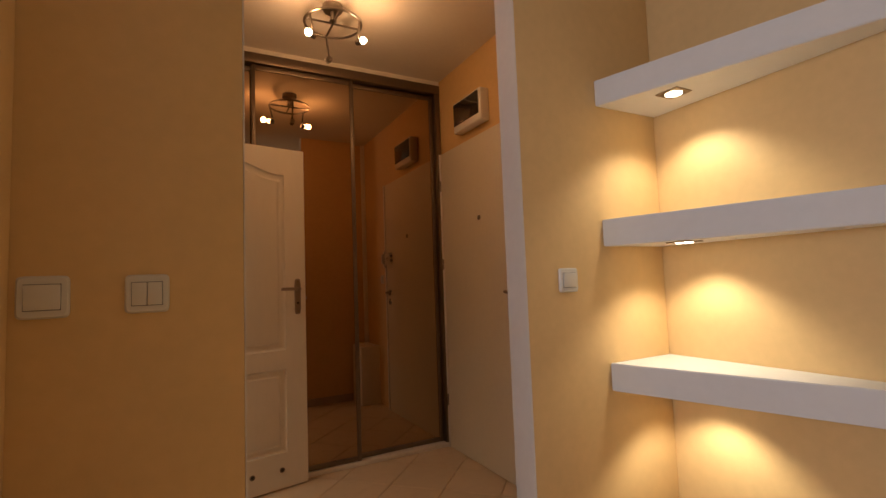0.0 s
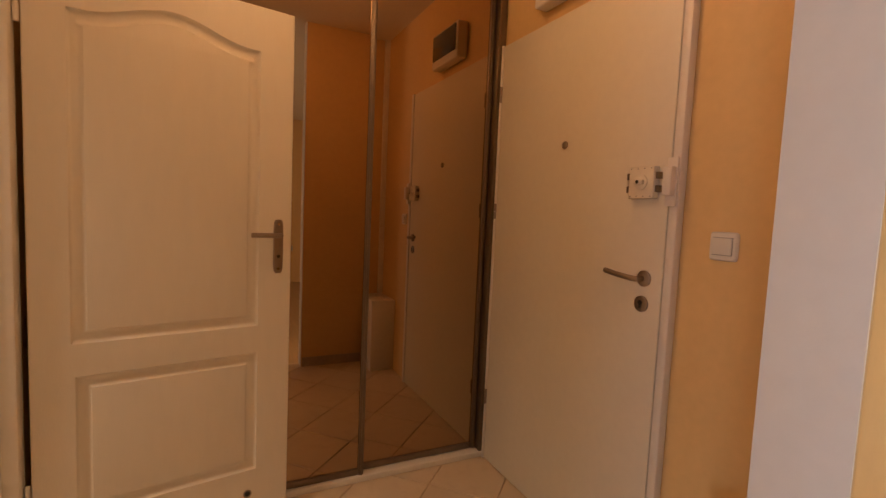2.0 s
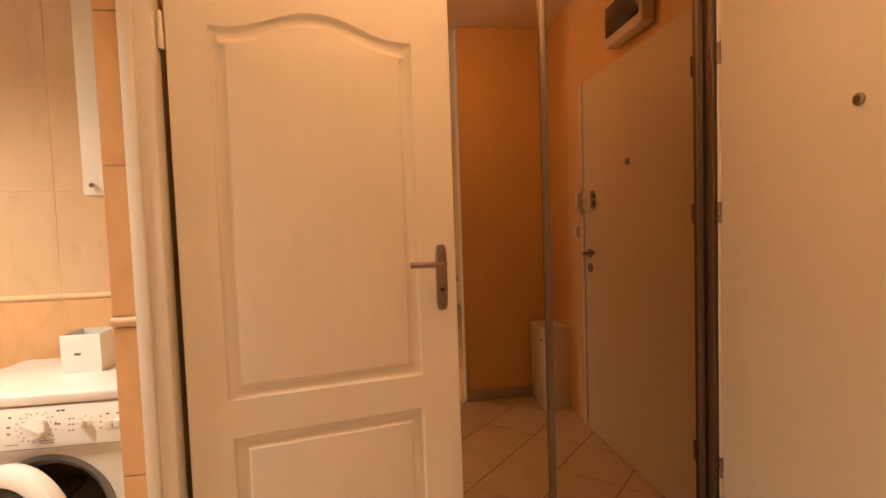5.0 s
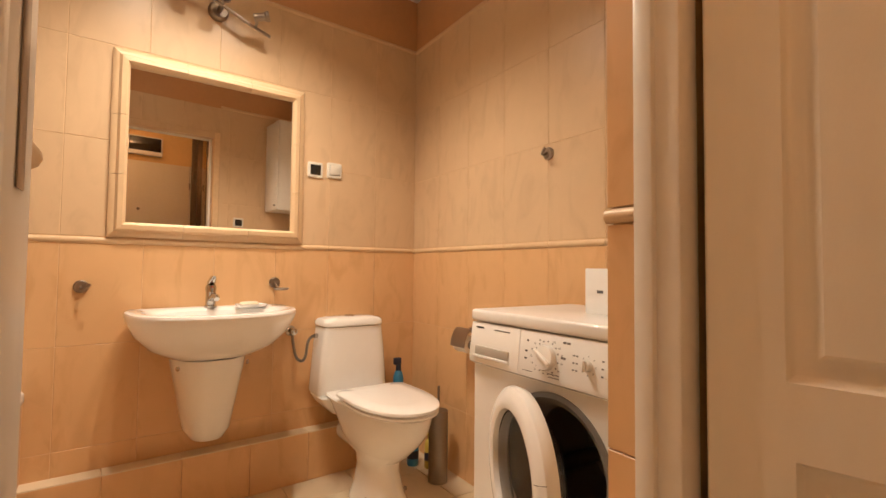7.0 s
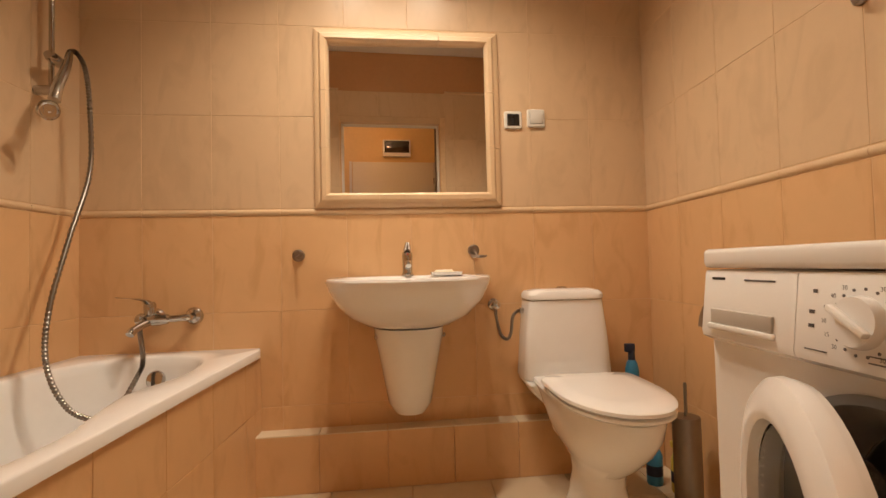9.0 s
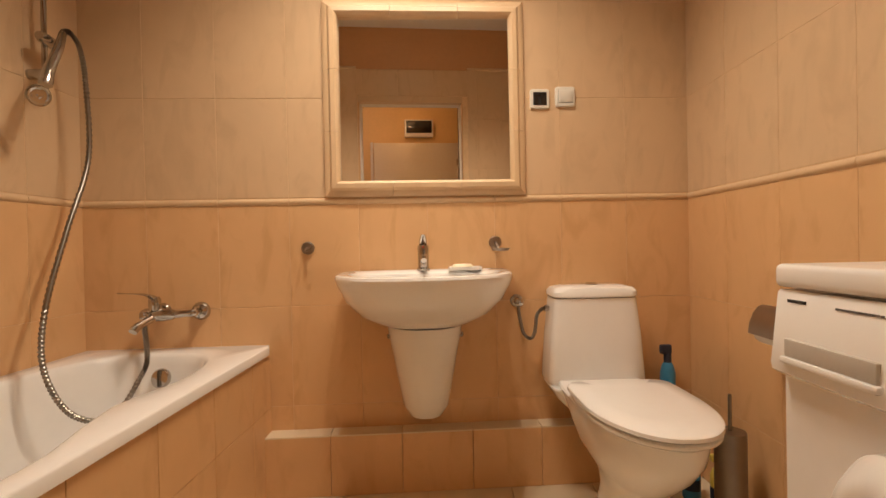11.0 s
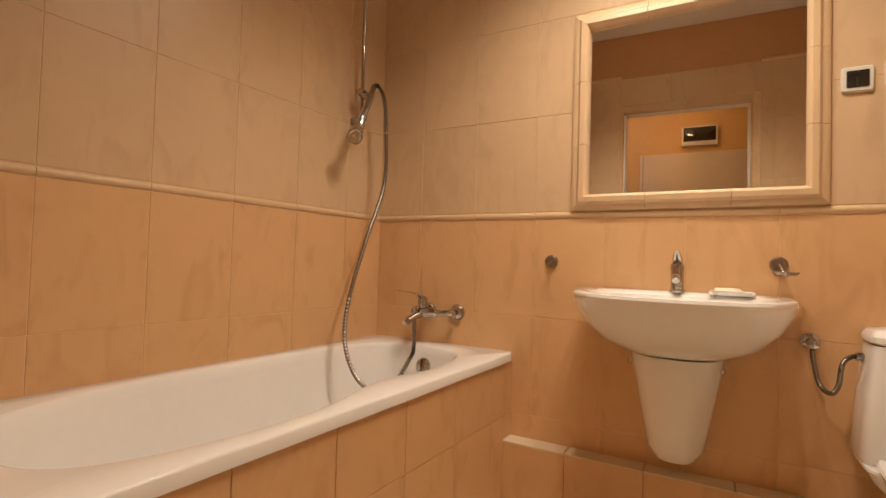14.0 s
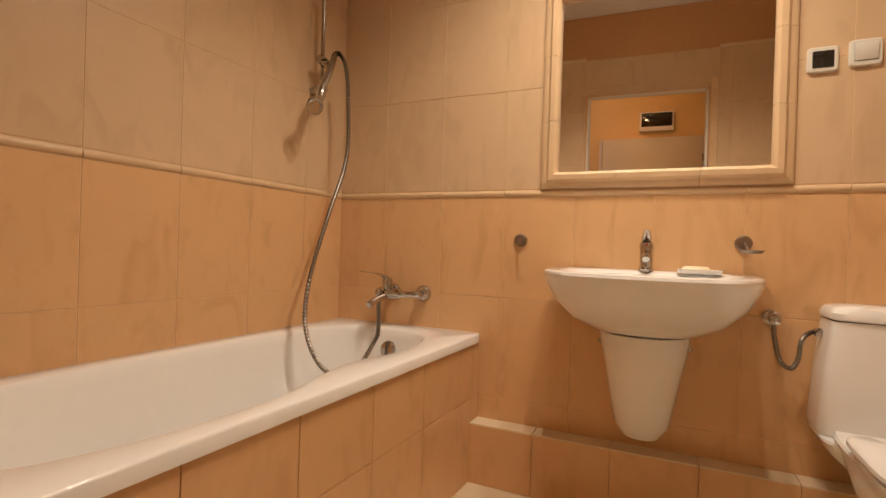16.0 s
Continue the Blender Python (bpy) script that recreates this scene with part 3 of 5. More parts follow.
part("lever", tube(smooth_path([(1.93, 3.166, 1.10), (1.922, 3.19, 1.101), (1.921, 3.25, 1.106), (1.923, 3.305, 1.113)], 5), 0.0095, 12), M_SATIN, entry)
ros = part("key_rosette", lathe([(0.027, 0), (0.027, 0.006), (0.021, 0.009), (0.010, 0.009)], (1.968, 3.176, 1.014), (-1, 0, 0), 28), M_SATIN, entry)
# Black disc and slot: the keyhole's shade as colour.
bm = lathe([(0.008, 0), (0.008, 0.002)], (1.9592, 3.176, 1.019), (-1, 0, 0), 16)
box(1.957, 3.173, 1.000, 1.9592, 3.179, 1.016, bm=bm)
part("keyhole", bm, M_DARK, ros)

lock = thing("box_lock", (1.96, 3.16, 1.36), "cream surface-mounted box lock with a thumb turn", "lock")
part("case", box(1.940, 3.142, 1.365, 1.9678, 3.243, 1.470, 0.004), M_ENTRY, lock)
part("thumb_turn", lathe([(0.025, 0), (0.025, 0.004), (0.020, 0.007)], (1.940, 3.190, 1.418), (-1, 0, 0), 24), M_ENTRY, lock)
bm = box(1.920, 3.170, 1.411, 1.933, 3.210, 1.425, 0.004)
part("turn_grip", bm, M_ENTRY, lock)
part("turn_badge", lathe([(0.006, 0), (0.006, 0.001)], (1.9198, 3.190, 1.418), (-1, 0, 0), 14), M_DARK, lock)
for y0, y1 in ((3.2435, 3.258), (3.128, 3.1415)):
    for z in (1.385, 1.428):
        part("bolt", box(1.947, y0, z, 1.966, y1, z + 0.022, 0.001), M_STEEL, lock, "dark steel bolt")
for k in range(4):
    for z in (1.372, 1.463):
        part("screw", lathe([(0.002, 0), (0.002, 0.001)], (1.9398, 3.152 + 0.027 * k, z), (-1, 0, 0), 8), M_STEEL, lock)
bm = box(1.925, 3.066, 1.374, 1.9545, 3.098, 1.462, 0.004)
box(1.946, 3.062, 1.340, 1.9545, 3.100, 1.492, 0.003, bm=bm)
part("strike_box", bm, M_FRAME, lock)


def light_switch(name, place, out, right, label, size=0.083, double=False, dark=False):
    """A square rocker switch; out: the way it faces."""
    t = thing(name, place, label, "switch")
    o, r = Vector(out), Vector(right)
    m = Matrix((r, Vector((0, 0, 1)), o)).transposed().to_4x4()
    h = size / 2

    def put(nm, bm, mat):
        bmesh.ops.transform(bm, matrix=m, verts=bm.verts)
        bmesh.ops.translate(bm, verts=bm.verts, vec=Vector(place))
        return part(nm, bm, mat, t)
    put("plate", loft([rounded(0, 0, h, h, 0, 9, 40), rounded(0, 0, h, h, 0.005, 9, 40), rounded(0, 0, h - 0.004, h - 0.004, 0.010, 9, 40)]), M_SWITCH)
    # Thin grey sheet under the rocker paints the shade of its gap.
    put("gap", box(-h * 0.70, -h * 0.62, 0.0095, h * 0.70, h * 0.62, 0.0105), M_GREY)
    if dark:
        put("insert", box(-h * 0.66, -h * 0.66, 0.010, h * 0.66, h * 0.66, 0.012, 0.001), M_SMOKE)
        return t
    spans = ((-0.68, -0.01), (0.01, 0.68)) if double else ((-0.68, 0.68),)
    for a, b in spans:
        bm = box(h * a, -h * 0.59, 0.009, h * b, h * 0.59, 0.0155, 0.002)
        for v in bm.verts:
            if v.co.z > 0.012:
                v.co.z += 0.004 * v.co.y / h
        put("rocker", bm, M_SWITCH)
    return t


light_switch("light_switch", (1.9945, 2.925, 1.228), (-1, 0, 0), (0, -1, 0), "cream single rocker switch on the entry wall")
light_switch("light_switch", (0.068, 2.3098, 1.18), (0, -1, 0), (1, 0, 0), "cream single rocker switch on the partition wall", 0.088)
light_switch("light_switch", (0.25, 2.3098, 1.18), (0, -1, 0), (1, 0, 0), "cream double rocker switch on the partition wall", 0.085, True)
light_switch("light_switch", (1.487, 2.3098, 1.172), (0, -1, 0), (1, 0, 0), "pale grey rocker switch beside the shelves", 0.083)
bath_switch = light_switch("light_switch", (-1.8195, 4.050, 1.485), (1, 0, 0), (0, 1, 0), "cream rocker switch on the bathroom tiles", 0.084)
display = light_switch("timer_display", (-1.8195, 3.942, 1.476), (1, 0, 0), (0, 1, 0), "white framed dark display plate on the tiles", 0.082, False, True)

fuse = thing("fuse_box", (1.96, 3.67, 2.18), "white fuse box with a dark smoked window", "fuse box")
part("housing", box(1.925, 3.480, 2.19, 1.9945, 3.825, 2.40, 0.010, 3), M_PLASTIC, fuse)
part("window", box(1.918, 3.500, 2.235, 1.9255, 3.808, 2.385, 0.003), M_SMOKE, fuse, "smoked plastic window")
cab = thing("shoe_box_cabinet", (1.90, 2.60, 0), "low white box casing in the hall corner", "cabinet")
part("body", box(1.80, 2.433, 0.0, 1.9945, 2.78, 0.57, 0.004), M_FRAME, cab)
part("knob", lathe([(0.004, 0), (0.008, 0.010), (0.006, 0.016)], (1.799, 2.70, 0.49), (-1, 0, 0), 14), M_STEEL, cab)
solid("pipe_casing", box(1.955, 2.4205, 0.571, 1.9945, 2.46, 2.699, 0.004), M_FRAME, "white pipe casing in the hall corner", "pipe", "", "")

# ---- the bathroom door, opened into the hall ----
HINGE, SWING, LEAF, DOOR_H = Vector((0.124, 3.917, 0.0)), radians(10.5), 0.850, 2.04
dn = Vector((math.sin(SWING), -math.cos(SWING), 0))
DOOR_M = Matrix(((math.cos(SWING), 0, math.sin(SWING), HINGE.x), (math.sin(SWING), 0, -math.cos(SWING), HINGE.y), (0, 1, 0, 0), (0, 0, 0, 1)))
bdoor = thing("bathroom_door", HINGE, "white two-panel bathroom door standing open into the hall", "door")


def on_door(name, bm, mat, parent=None, label=""):
    """Door coordinates: along the leaf, up, out of its face."""
    bmesh.ops.transform(bm, matrix=DOOR_M, verts=bm.verts)
    return part(name, bm, mat, parent or bdoor, label)


def offset_loop(pts, d):
    n, out = len(pts), []
    for i in range(n):
        a, b, c = Vector(pts[i - 1]), Vector(pts[i]), Vector(pts[(i + 1) % n])
        e, f = (b - a).normalized(), (c - b).normalized()
        ne, nf = Vector((-e.y, e.x)), Vector((-f.y, f.x))
        k = ne + nf
        out.append(b + k * (d / max(0.4, 1 + ne.dot(nf))))
    return out


def arched(u0, u1, z0, z1, rise, n=24):
    pts = [Vector((u0, z0)), Vector((u1, z0))]
    for i in range(n + 1):
        t = i / n
        k = 0.5 - 0.5 * math.cos(2 * math.pi * min(max((t - 0.06) / 0.88, 0), 1))
        pts.append(Vector((u1 + (u0 - u1) * t, z1 + rise * k)))
    return pts


UP_PANEL = arched(0.135, 0.722, 0.808, 1.875, 0.062)
LOW_PANEL = [Vector(p) for p in ((0.145, 0.213), (0.722, 0.213), (0.722, 0.698), (0.145, 0.698))]
bm = bmesh.new()
outer = [bm.verts.new((u, z, 0)) for u, z in ((0.034, 0.012), (LEAF - 0.004, 0.012), (LEAF - 0.004, DOOR_H - 0.004), (0.034, DOOR_H - 0.004))]
edges = [bm.edges.new((outer[i], outer[(i + 1) % 4])) for i in range(4)]
for loop in (UP_PANEL, LOW_PANEL):
    prev, first = None, True
    for d, h in ((0, 0), (0.004, -0.008), (0.012, -0.014), (0.026, -0.015), (0.034, -0.013), (0.044, -0.002), (0.050, -0.001)):
        ring = [bm.verts.new((p.x, p.y, h)) for p in (offset_loop(loop, d) if d else loop)]
        if prev is None:
            edges += [bm.edges.new((ring[i], ring[(i + 1) % len(ring)])) for i in range(len(ring))]
        else:
            for i in range(len(ring)):
                j = (i + 1) % len(ring)
                bm.faces.new((prev[i], prev[j], ring[j], ring[i]))
        prev = ring
    bm.faces.new(prev)
bmesh.ops.triangle_fill(bm, edges=edges, use_beauty=True, use_dissolve=False)
rim = [(0.030, 0.008), (LEAF, 0.008), (LEAF, DOOR_H), (0.030, DOOR_H)]
r1 = [bm.verts.new((u, z, -0.004)) for u, z in rim]
r2 = [bm.verts.new((u, z, -0.040)) for u, z in rim]
for i in range(4):
    j = (i + 1) % 4
    bm.faces.new((outer[i], outer[j], r1[j], r1[i]))
    bm.faces.new((r1[i], r1[j], r2[j], r2[i]))
bm.faces.new(r2)
on_door("door_leaf", bm, M_DOOR)
for u in (0.30, 0.47, 0.64):
    ring = on_door("vent_hole", lathe([(0.013, 0), (0.016, 0.0), (0.016, 0.003), (0.011, 0.003), (0.011, 0.0005), (0.0005, 0.0005)], (u + 0.05, 0.115, 0.0), (0, 0, 1), 22), M_SATIN, label="metal ringed vent hole")
    # Black disc paints the shade inside the vent hole.
    on_door("vent_dark", lathe([(0.0108, 0), (0.0108, 0.001)], (u + 0.05, 0.115, 0.0006), (0, 0, 1), 20), M_DARK, ring)
plate = on_door("handle_plate", loft([rounded(0.797, 1.125, 0.019, 0.108, 0.0, 5, 36), rounded(0.797, 1.125, 0.019, 0.108, 0.005, 5, 36), rounded(0.797, 1.125, 0.016, 0.105, 0.008, 5, 36)]), M_SATIN, label="satin metal handle plate")
lev = smooth_path([(0.797, 1.171, 0.006), (0.797, 1.171, 0.04), (0.785, 1.171, 0.052), (0.75, 1.172, 0.053), (0.682, 1.173, 0.052)], 6)
on_door("lever", tube(lev, 0.0095, 12), M_SATIN, plate)
# Black disc in place of the shaded keyhole.
on_door("keyhole", lathe([(0.007, 0), (0.007, 0.001)], (0.797, 1.085, 0.0078), (0, 0, 1), 16), M_DARK, plate)
for z in (1.035, 1.215):
    on_door("screw", lathe([(0.0045, 0), (0.0045, 0.001)], (0.797, z, 0.0078), (0, 0, 1), 12), M_CHROME, plate)
on_door("latch", box(LEAF - 0.002, 1.105, -0.026, LEAF + 0.012, 1.125, -0.014, 0.001), M_STEEL)
for z in (0.26, 1.80):
    on_door("hinge", lathe([(0.008, 0), (0.008, 0.05), (0.007, 0.052), (0.007, 0.10)], (0.020, z, -0.002), (0, 1, 0), 14), M_FRAME)

# ---- the ceiling lamp of the hall ----
chand = thing("ceiling_lamp", (1.01, 3.50, 2.70), "round three-spot chrome ceiling lamp, two bulbs lit", "lamp")
part("rose", lathe([(0.055, 0), (0.055, -0.02), (0.05, -0.03), (0.012, -0.032), (0.012, -0.08), (0.02, -0.085)], (1.01, 3.50, 2.699), (0, 0, 1), 28), M_STEEL, chand)
ringp = [Vector((1.01 + 0.15 * math.cos(2 * math.pi * k / 48), 3.50 + 0.15 * math.sin(2 * math.pi * k / 48), 2.60)) for k in range(49)]
part("ring", tube(ringp, 0.007, 8), M_STEEL, chand)
bm = tube([Vector((0.86, 3.50, 2.60)), Vector((1.16, 3.50, 2.60))], 0.006, 8)
tube([Vector((1.01, 3.35, 2.60)), Vector((1.01, 3.65, 2.60))], 0.006, 8, bm=bm)
part("cross_bar", bm, M_STEEL, chand)
for i, p in enumerate(HALL_BULBS):
    p = Vector(p)
    d = (p - Vector((1.01, 3.50, p.z))).normalized()
    foot = Vector((1.01, 3.50, 2.60)) + d * 0.15
    aim = (d + Vector((0, 0, 0.25))).normalized()
    sock = p - aim * 0.078
    arm = part("arm", tube([foot, (foot + sock) / 2 + Vector((0, 0, -0.005)), sock], 0.006, 8), M_STEEL, chand)
    part("socket", lathe([(0.010, 0), (0.016, 0.006), (0.016, 0.03), (0.013, 0.032)], sock - aim * 0.01, aim, 18), M_STEEL, arm)
    b = part("bulb", lathe([(0.008, 0), (0.016, 0.010), (0.019, 0.022), (0.014, 0.034), (0.004, 0.040)], p - aim * 0.064, aim, 16), M_BULB if i < 2 else M_BULB_OFF, arm, "lit halogen bulb" if i < 2 else "unlit bulb")

# ---- living room corner: three tapered shelves with downlights ----
for z0, spot in zip((1.815, 1.290, 0.770), SHELF_SPOTS):
    sh = thing("wall_shelf", (1.85, 2.1, z0), "thick white tapered corner shelf with a downlight", "shelf", "corner shelves")
    bm = bmesh.new()
    ring = [(1.668, 2.3095), (1.9945, 2.3095), (1.9945, 1.36), (1.965, 1.36)]
    rows = [[bm.verts.new((x, y, z)) for x, y in ring] for z in (z0, z0 + 0.098)]
    for i in range(4):
        bm.faces.new((rows[0][i], rows[0][(i + 1) % 4], rows[1][(i + 1) % 4], rows[1][i]))
    bm.faces.new(rows[0])
    bm.faces.new(rows[1])
    bmesh.ops.bevel(bm, geom=list(bm.edges), offset=0.003, segments=2, affect="EDGES")
    part("board", bm, M_SHELF, sh)
    x, y, _ = spot
    dl = part("downlight", box(x - 0.042, y - 0.042, z0 - 0.004, x + 0.042, y + 0.042, z0 + 0.002, 0.002), M_SATIN, sh, "square metal downlight")
    b = part("lens", lathe([(0.028, 0), (0.028, -0.002)], (x, y, z0 - 0.0042), (0, 0, 1), 24), M_DOWN, dl, "lit lens")

# ---- bathroom: the mirror in its moulded frame ----
MY0, MY1, MZ0, MZ1 = 3.054, 3.875, 1.081, 1.872
FW = 0.062
mirror = thing("wall_mirror", (-1.82, 3.4645, MZ0), "square wall mirror framed with cream ceramic mouldings", "mirror")
TURN_M = radians(-0.9)
pm = Matrix.Translation((-1.815, 3.4645, 1.4765)) @ Matrix.Rotation(TURN_M, 4, "Z")
bm = box(-0.004, -(MY1 - MY0) / 2 + FW - 0.0055, -0.338, 0.0, (MY1 - MY0) / 2 - FW + 0.0055, 0.338)
bmesh.ops.transform(bm, matrix=pm, verts=bm.verts)
part("glass", bm, M_MIRROR, mirror, "silver mirror glass")


def frame_piece(a, b, inner_a, inner_b, horizontal, edge, sign):
    """One ceramic length of the frame; a..b outside, inner_a..inner_b inside."""
    prof = [(0.0, 0.0), (0.0, 0.012), (0.008, 0.019), (0.022, 0.021), (0.032, 0.034), (0.050, 0.036), (0.058, 0.030), (FW, 0.020), (FW, 0.0)]
    bm = bmesh.new()
    rows = []
    for outer_v, inner_v in ((a, inner_a), (b, inner_b)):
        row = []
        for w, h in prof:
            t = w / FW
            along = outer_v + (inner_v - outer_v) * t
            across = edge + sign * w
            y, z = (along, across) if horizontal else (across, along)
            row.append(bm.verts.new((-1.8195 + h, y, z)))
        rows.append(row)
    n = len(prof)
    for i in range(n - 1):
        bm.faces.new((rows[0][i], rows[0][i + 1], rows[1][i + 1], rows[1][i]))
    bm.faces.new(rows[0])
    bm.faces.new(rows[1])
    part("frame_moulding", bm, M_BAND, mirror)


for edge, sign in ((MZ0, 1), (MZ1, -1)):
    cuts = [MY0, MY0 + 0.275, MY0 + 0.55, MY1]
    for i in range(3):
        a, b = cuts[i] + (0.0008 if i else 0), cuts[i + 1] - (0.0008 if i < 2 else 0)
        frame_piece(a, b, a + (FW if i == 0 else 0), b - (FW if i == 2 else 0), True, edge, sign)
for edge, sign in ((MY0, 1), (MY1, -1)):
    cuts = [MZ0, MZ0 + 0.26, MZ0 + 0.51, MZ1]
    for i in range(3):
        a, b = cuts[i] + (0.0008 if i else 0.0005), cuts[i + 1] - (0.0008 if i < 2 else 0.0005)
        frame_piece(a, b, a + (FW if i == 0 else 0), b - (FW if i == 2 else 0), False, edge, sign)

# ---- the lamp above the mirror ----
blamp = thing("wall_lamp", (-1.82, 3.45, 2.06), "curved three-spot metal wall lamp above the mirror", "lamp")
part("rose", lathe([(0.045, 0), (0.045, 0.012), (0.036, 0.028), (0.012, 0.03), (0.012, 0.075)], (-1.8195, 3.45, 2.10), (1, 0, 0), 28), M_SATIN, blamp)
part("bar", tube(smooth_path([(-1.745, 3.22, 2.135), (-1.740, 3.33, 2.14), (-1.74, 3.45, 2.10), (-1.74, 3.57, 2.05), (-1.745, 3.67, 2.02)], 8), 0.008, 10), M_SATIN, blamp)
for y, zb, aim in ((3.27, 2.142, (0.75, -0.35, -0.55)), (3.45, 2.10, (0.8, 0.0, -0.6)), (3.60, 2.045, (0.35, 0.9, 0.25))):
    head = Vector((-1.70, y, zb + 0.03))
    aim = Vector(aim).normalized()
    arm = part("arm", tube([Vector((-1.742, y, zb)), head], 0.006, 8), M_SATIN, blamp)
    part("spot_head", lathe([(0.014, -0.02), (0.018, -0.018), (0.019, 0.03), (0.024, 0.036), (0.024, 0.050), (0.018, 0.050), (0.016, 0.034)], head, aim, 20), M_SATIN, arm)
    part("bulb", lathe([(0.015, 0), (0.012, 0.006), (0.004, 0.010)], head + aim * 0.036, aim, 16), M_BULB_OFF, arm, "unlit bulb")

# ---- the ceiling lamp that lights the bathroom ----
clamp = thing("bathroom_ceiling_lamp", (-1.15, 3.44, 2.61), "three-spot metal ceiling lamp, lit", "lamp")
part("rose", lathe([(0.055, 0), (0.055, -0.02), (0.045, -0.03), (0.012, -0.032), (0.012, -0.06)], (-1.15, 3.44, 2.609), (0, 0, 1), 28), M_SATIN, clamp)
for p in BATH_BULBS:
    p = Vector(p)
    aim = Vector((p.x + 1.15, p.y - 3.44, -0.06)).normalized()
    arm = part("arm", tube([Vector((-1.15, 3.44, 2.553)), p - aim * 0.10 + Vector((0, 0, 0.02)), p - aim * 0.075], 0.006, 8), M_SATIN, clamp)
    part("bulb", lathe([(0.008, 0), (0.016, 0.010), (0.019, 0.022), (0.014, 0.034), (0.004, 0.040)], p - aim * 0.068, aim, 16), M_BULB, arm, "lit halogen bulb")

# ---- washbasin ----
SY = 3.443
sink = thing("washbasin", (-1.82, SY, 0.55), "white ceramic washbasin with a chrome mixer", "washbasin")


def basin_ring(depth, half, z, x0=-1.8195, n=56, flat=0.0):
    """Straight along the wall, a broad curve in front."""
    out = []
    for i in range(n):
        t = 2 * math.pi * i / n
        c, s = math.cos(t), math.sin(t)
        if c >= 0:
            x = x0 + depth * (0.30 + 0.70 * c ** 0.85)
            y = SY + 1.07 * half * math.copysign(abs(s) ** 0.75, s)
        else:
            x = x0 + depth * 0.30 * (1 - abs(c) ** 0.35)
            y = SY + 1.07 * half * math.copysign(abs(s) ** 0.55, s) * (1 - 0.10 * abs(c) ** 2)
        out.append(Vector((x, y, z)))
    return out


def bowl_ring(k, z):
    return [Vector((-1.575 + 0.155 * k * math.copysign(abs(math.cos(t)) ** 0.9, math.cos(t)), SY + 0.245 * k * math.copysign(abs(math.sin(t)) ** 0.85, math.sin(t)), z))
            for t in [2 * math.pi * i / 56 for i in range(56)]]


rings = [basin_ring(0.20, 0.10, 0.568), basin_ring(0.27, 0.165, 0.581), basin_ring(0.36, 0.230, 0.624), basin_ring(0.42, 0.276, 0.680), basin_ring(0.456, 0.299, 0.731),
         basin_ring(0.470, 0.305, 0.752), basin_ring(0.474, 0.307, 0.766), basin_ring(0.470, 0.304, 0.775), basin_ring(0.458, 0.295, 0.779),
         bowl_ring(1.10, 0.777), bowl_ring(1.0, 0.767), bowl_ring(0.92, 0.724), bowl_ring(0.70, 0.664), bowl_ring(0.30, 0.644), bowl_ring(0.12, 0.641)]
basin = part("basin", loft(rings), M_CERAMIC, sink)
part("drain", lathe([(0.022, 0), (0.022, 0.004), (0.010, 0.005)], (-1.575, SY, 0.641), (0, 0, 1), 20), M_CHROME, basin)
# Black disc paints the shade of the overflow hole.
part("overflow", lathe([(0.010, 0), (0.010, 0.003)], (-1.724, SY, 0.734), (1, 0, 0.3), 16), M_DARK, basin)


def ped_ring(w, d, z):
    out = []
    for i in range(40):
        t = math.pi * i / 39 - math.pi / 2
        out.append(Vector((-1.8195 + d * max(0.0, math.cos(t)) ** 0.7, SY + w * math.copysign(abs(math.sin(t)) ** 0.85, math.sin(t)), z)))
    return out


part("half_pedestal", loft([ped_ring(0.030, 0.07, 0.202), ped_ring(0.070, 0.14, 0.211), ped_ring(0.094, 0.17, 0.25), ped_ring(0.110, 0.187, 0.34), ped_ring(0.128, 0.207, 0.44), ped_ring(0.146, 0.224, 0.53), ped_ring(0.150, 0.228, 0.567)]), M_CERAMIC, sink)
for s in (-1, 1):
    part("fixing_bolt", lathe([(0.010, 0), (0.010, 0.004), (0.006, 0.007)], (-1.655, SY + s * 0.136, 0.538), (0.6, s * 0.8, 0), 16), M_CHROME, sink)
tap = part("mixer_tap", lathe([(0.026, 0), (0.026, 0.008), (0.021, 0.014), (0.021, 0.07), (0.023, 0.085), (0.021, 0.10), (0.012, 0.108)], (-1.760, SY, 0.777), (0, 0, 1), 26), M_CHROME, sink)
part("spout", tube(smooth_path([(-1.755, SY, 0.814), (-1.70, SY, 0.831), (-1.655, SY, 0.831), (-1.640, SY, 0.821)], 6), lambda i: 0.0135 - 0.0001 * i, 14), M_CHROME, tap)
bm = loft([rounded(-1.760, SY, 0.018, 0.016, 0.882, 3, 20), rounded(-1.752, SY, 0.022, 0.017, 0.891, 3, 20), rounded(-1.728, SY, 0.030, 0.012, 0.909, 3, 20), rounded(-1.715, SY, 0.024, 0.008, 0.919, 3, 20)])
part("lever", bm, M_CHROME, tap)
part("heat_mark", lathe([(0.004, 0), (0.004, 0.001)], (-1.7375, SY, 0.871), (1, 0, 0), 10), material("red_mark", (0.6, 0.05, 0.04), 0.4), tap, "red dot")
dish = thing("soap_dish", (-1.72, SY + 0.16, 0.7790), "white soap dish with a bar of cream soap on the basin", "soap dish")
part("tray", loft([rounded(-1.70, SY + 0.16, 0.040, 0.062, 0.7795, 6), rounded(-1.70, SY + 0.16, 0.043, 0.066, 0.7920, 6), rounded(-1.70, SY + 0.16, 0.040, 0.063, 0.7920, 6), rounded(-1.70, SY + 0.16, 0.036, 0.058, 0.7840, 6)]), M_CERAMIC, dish)
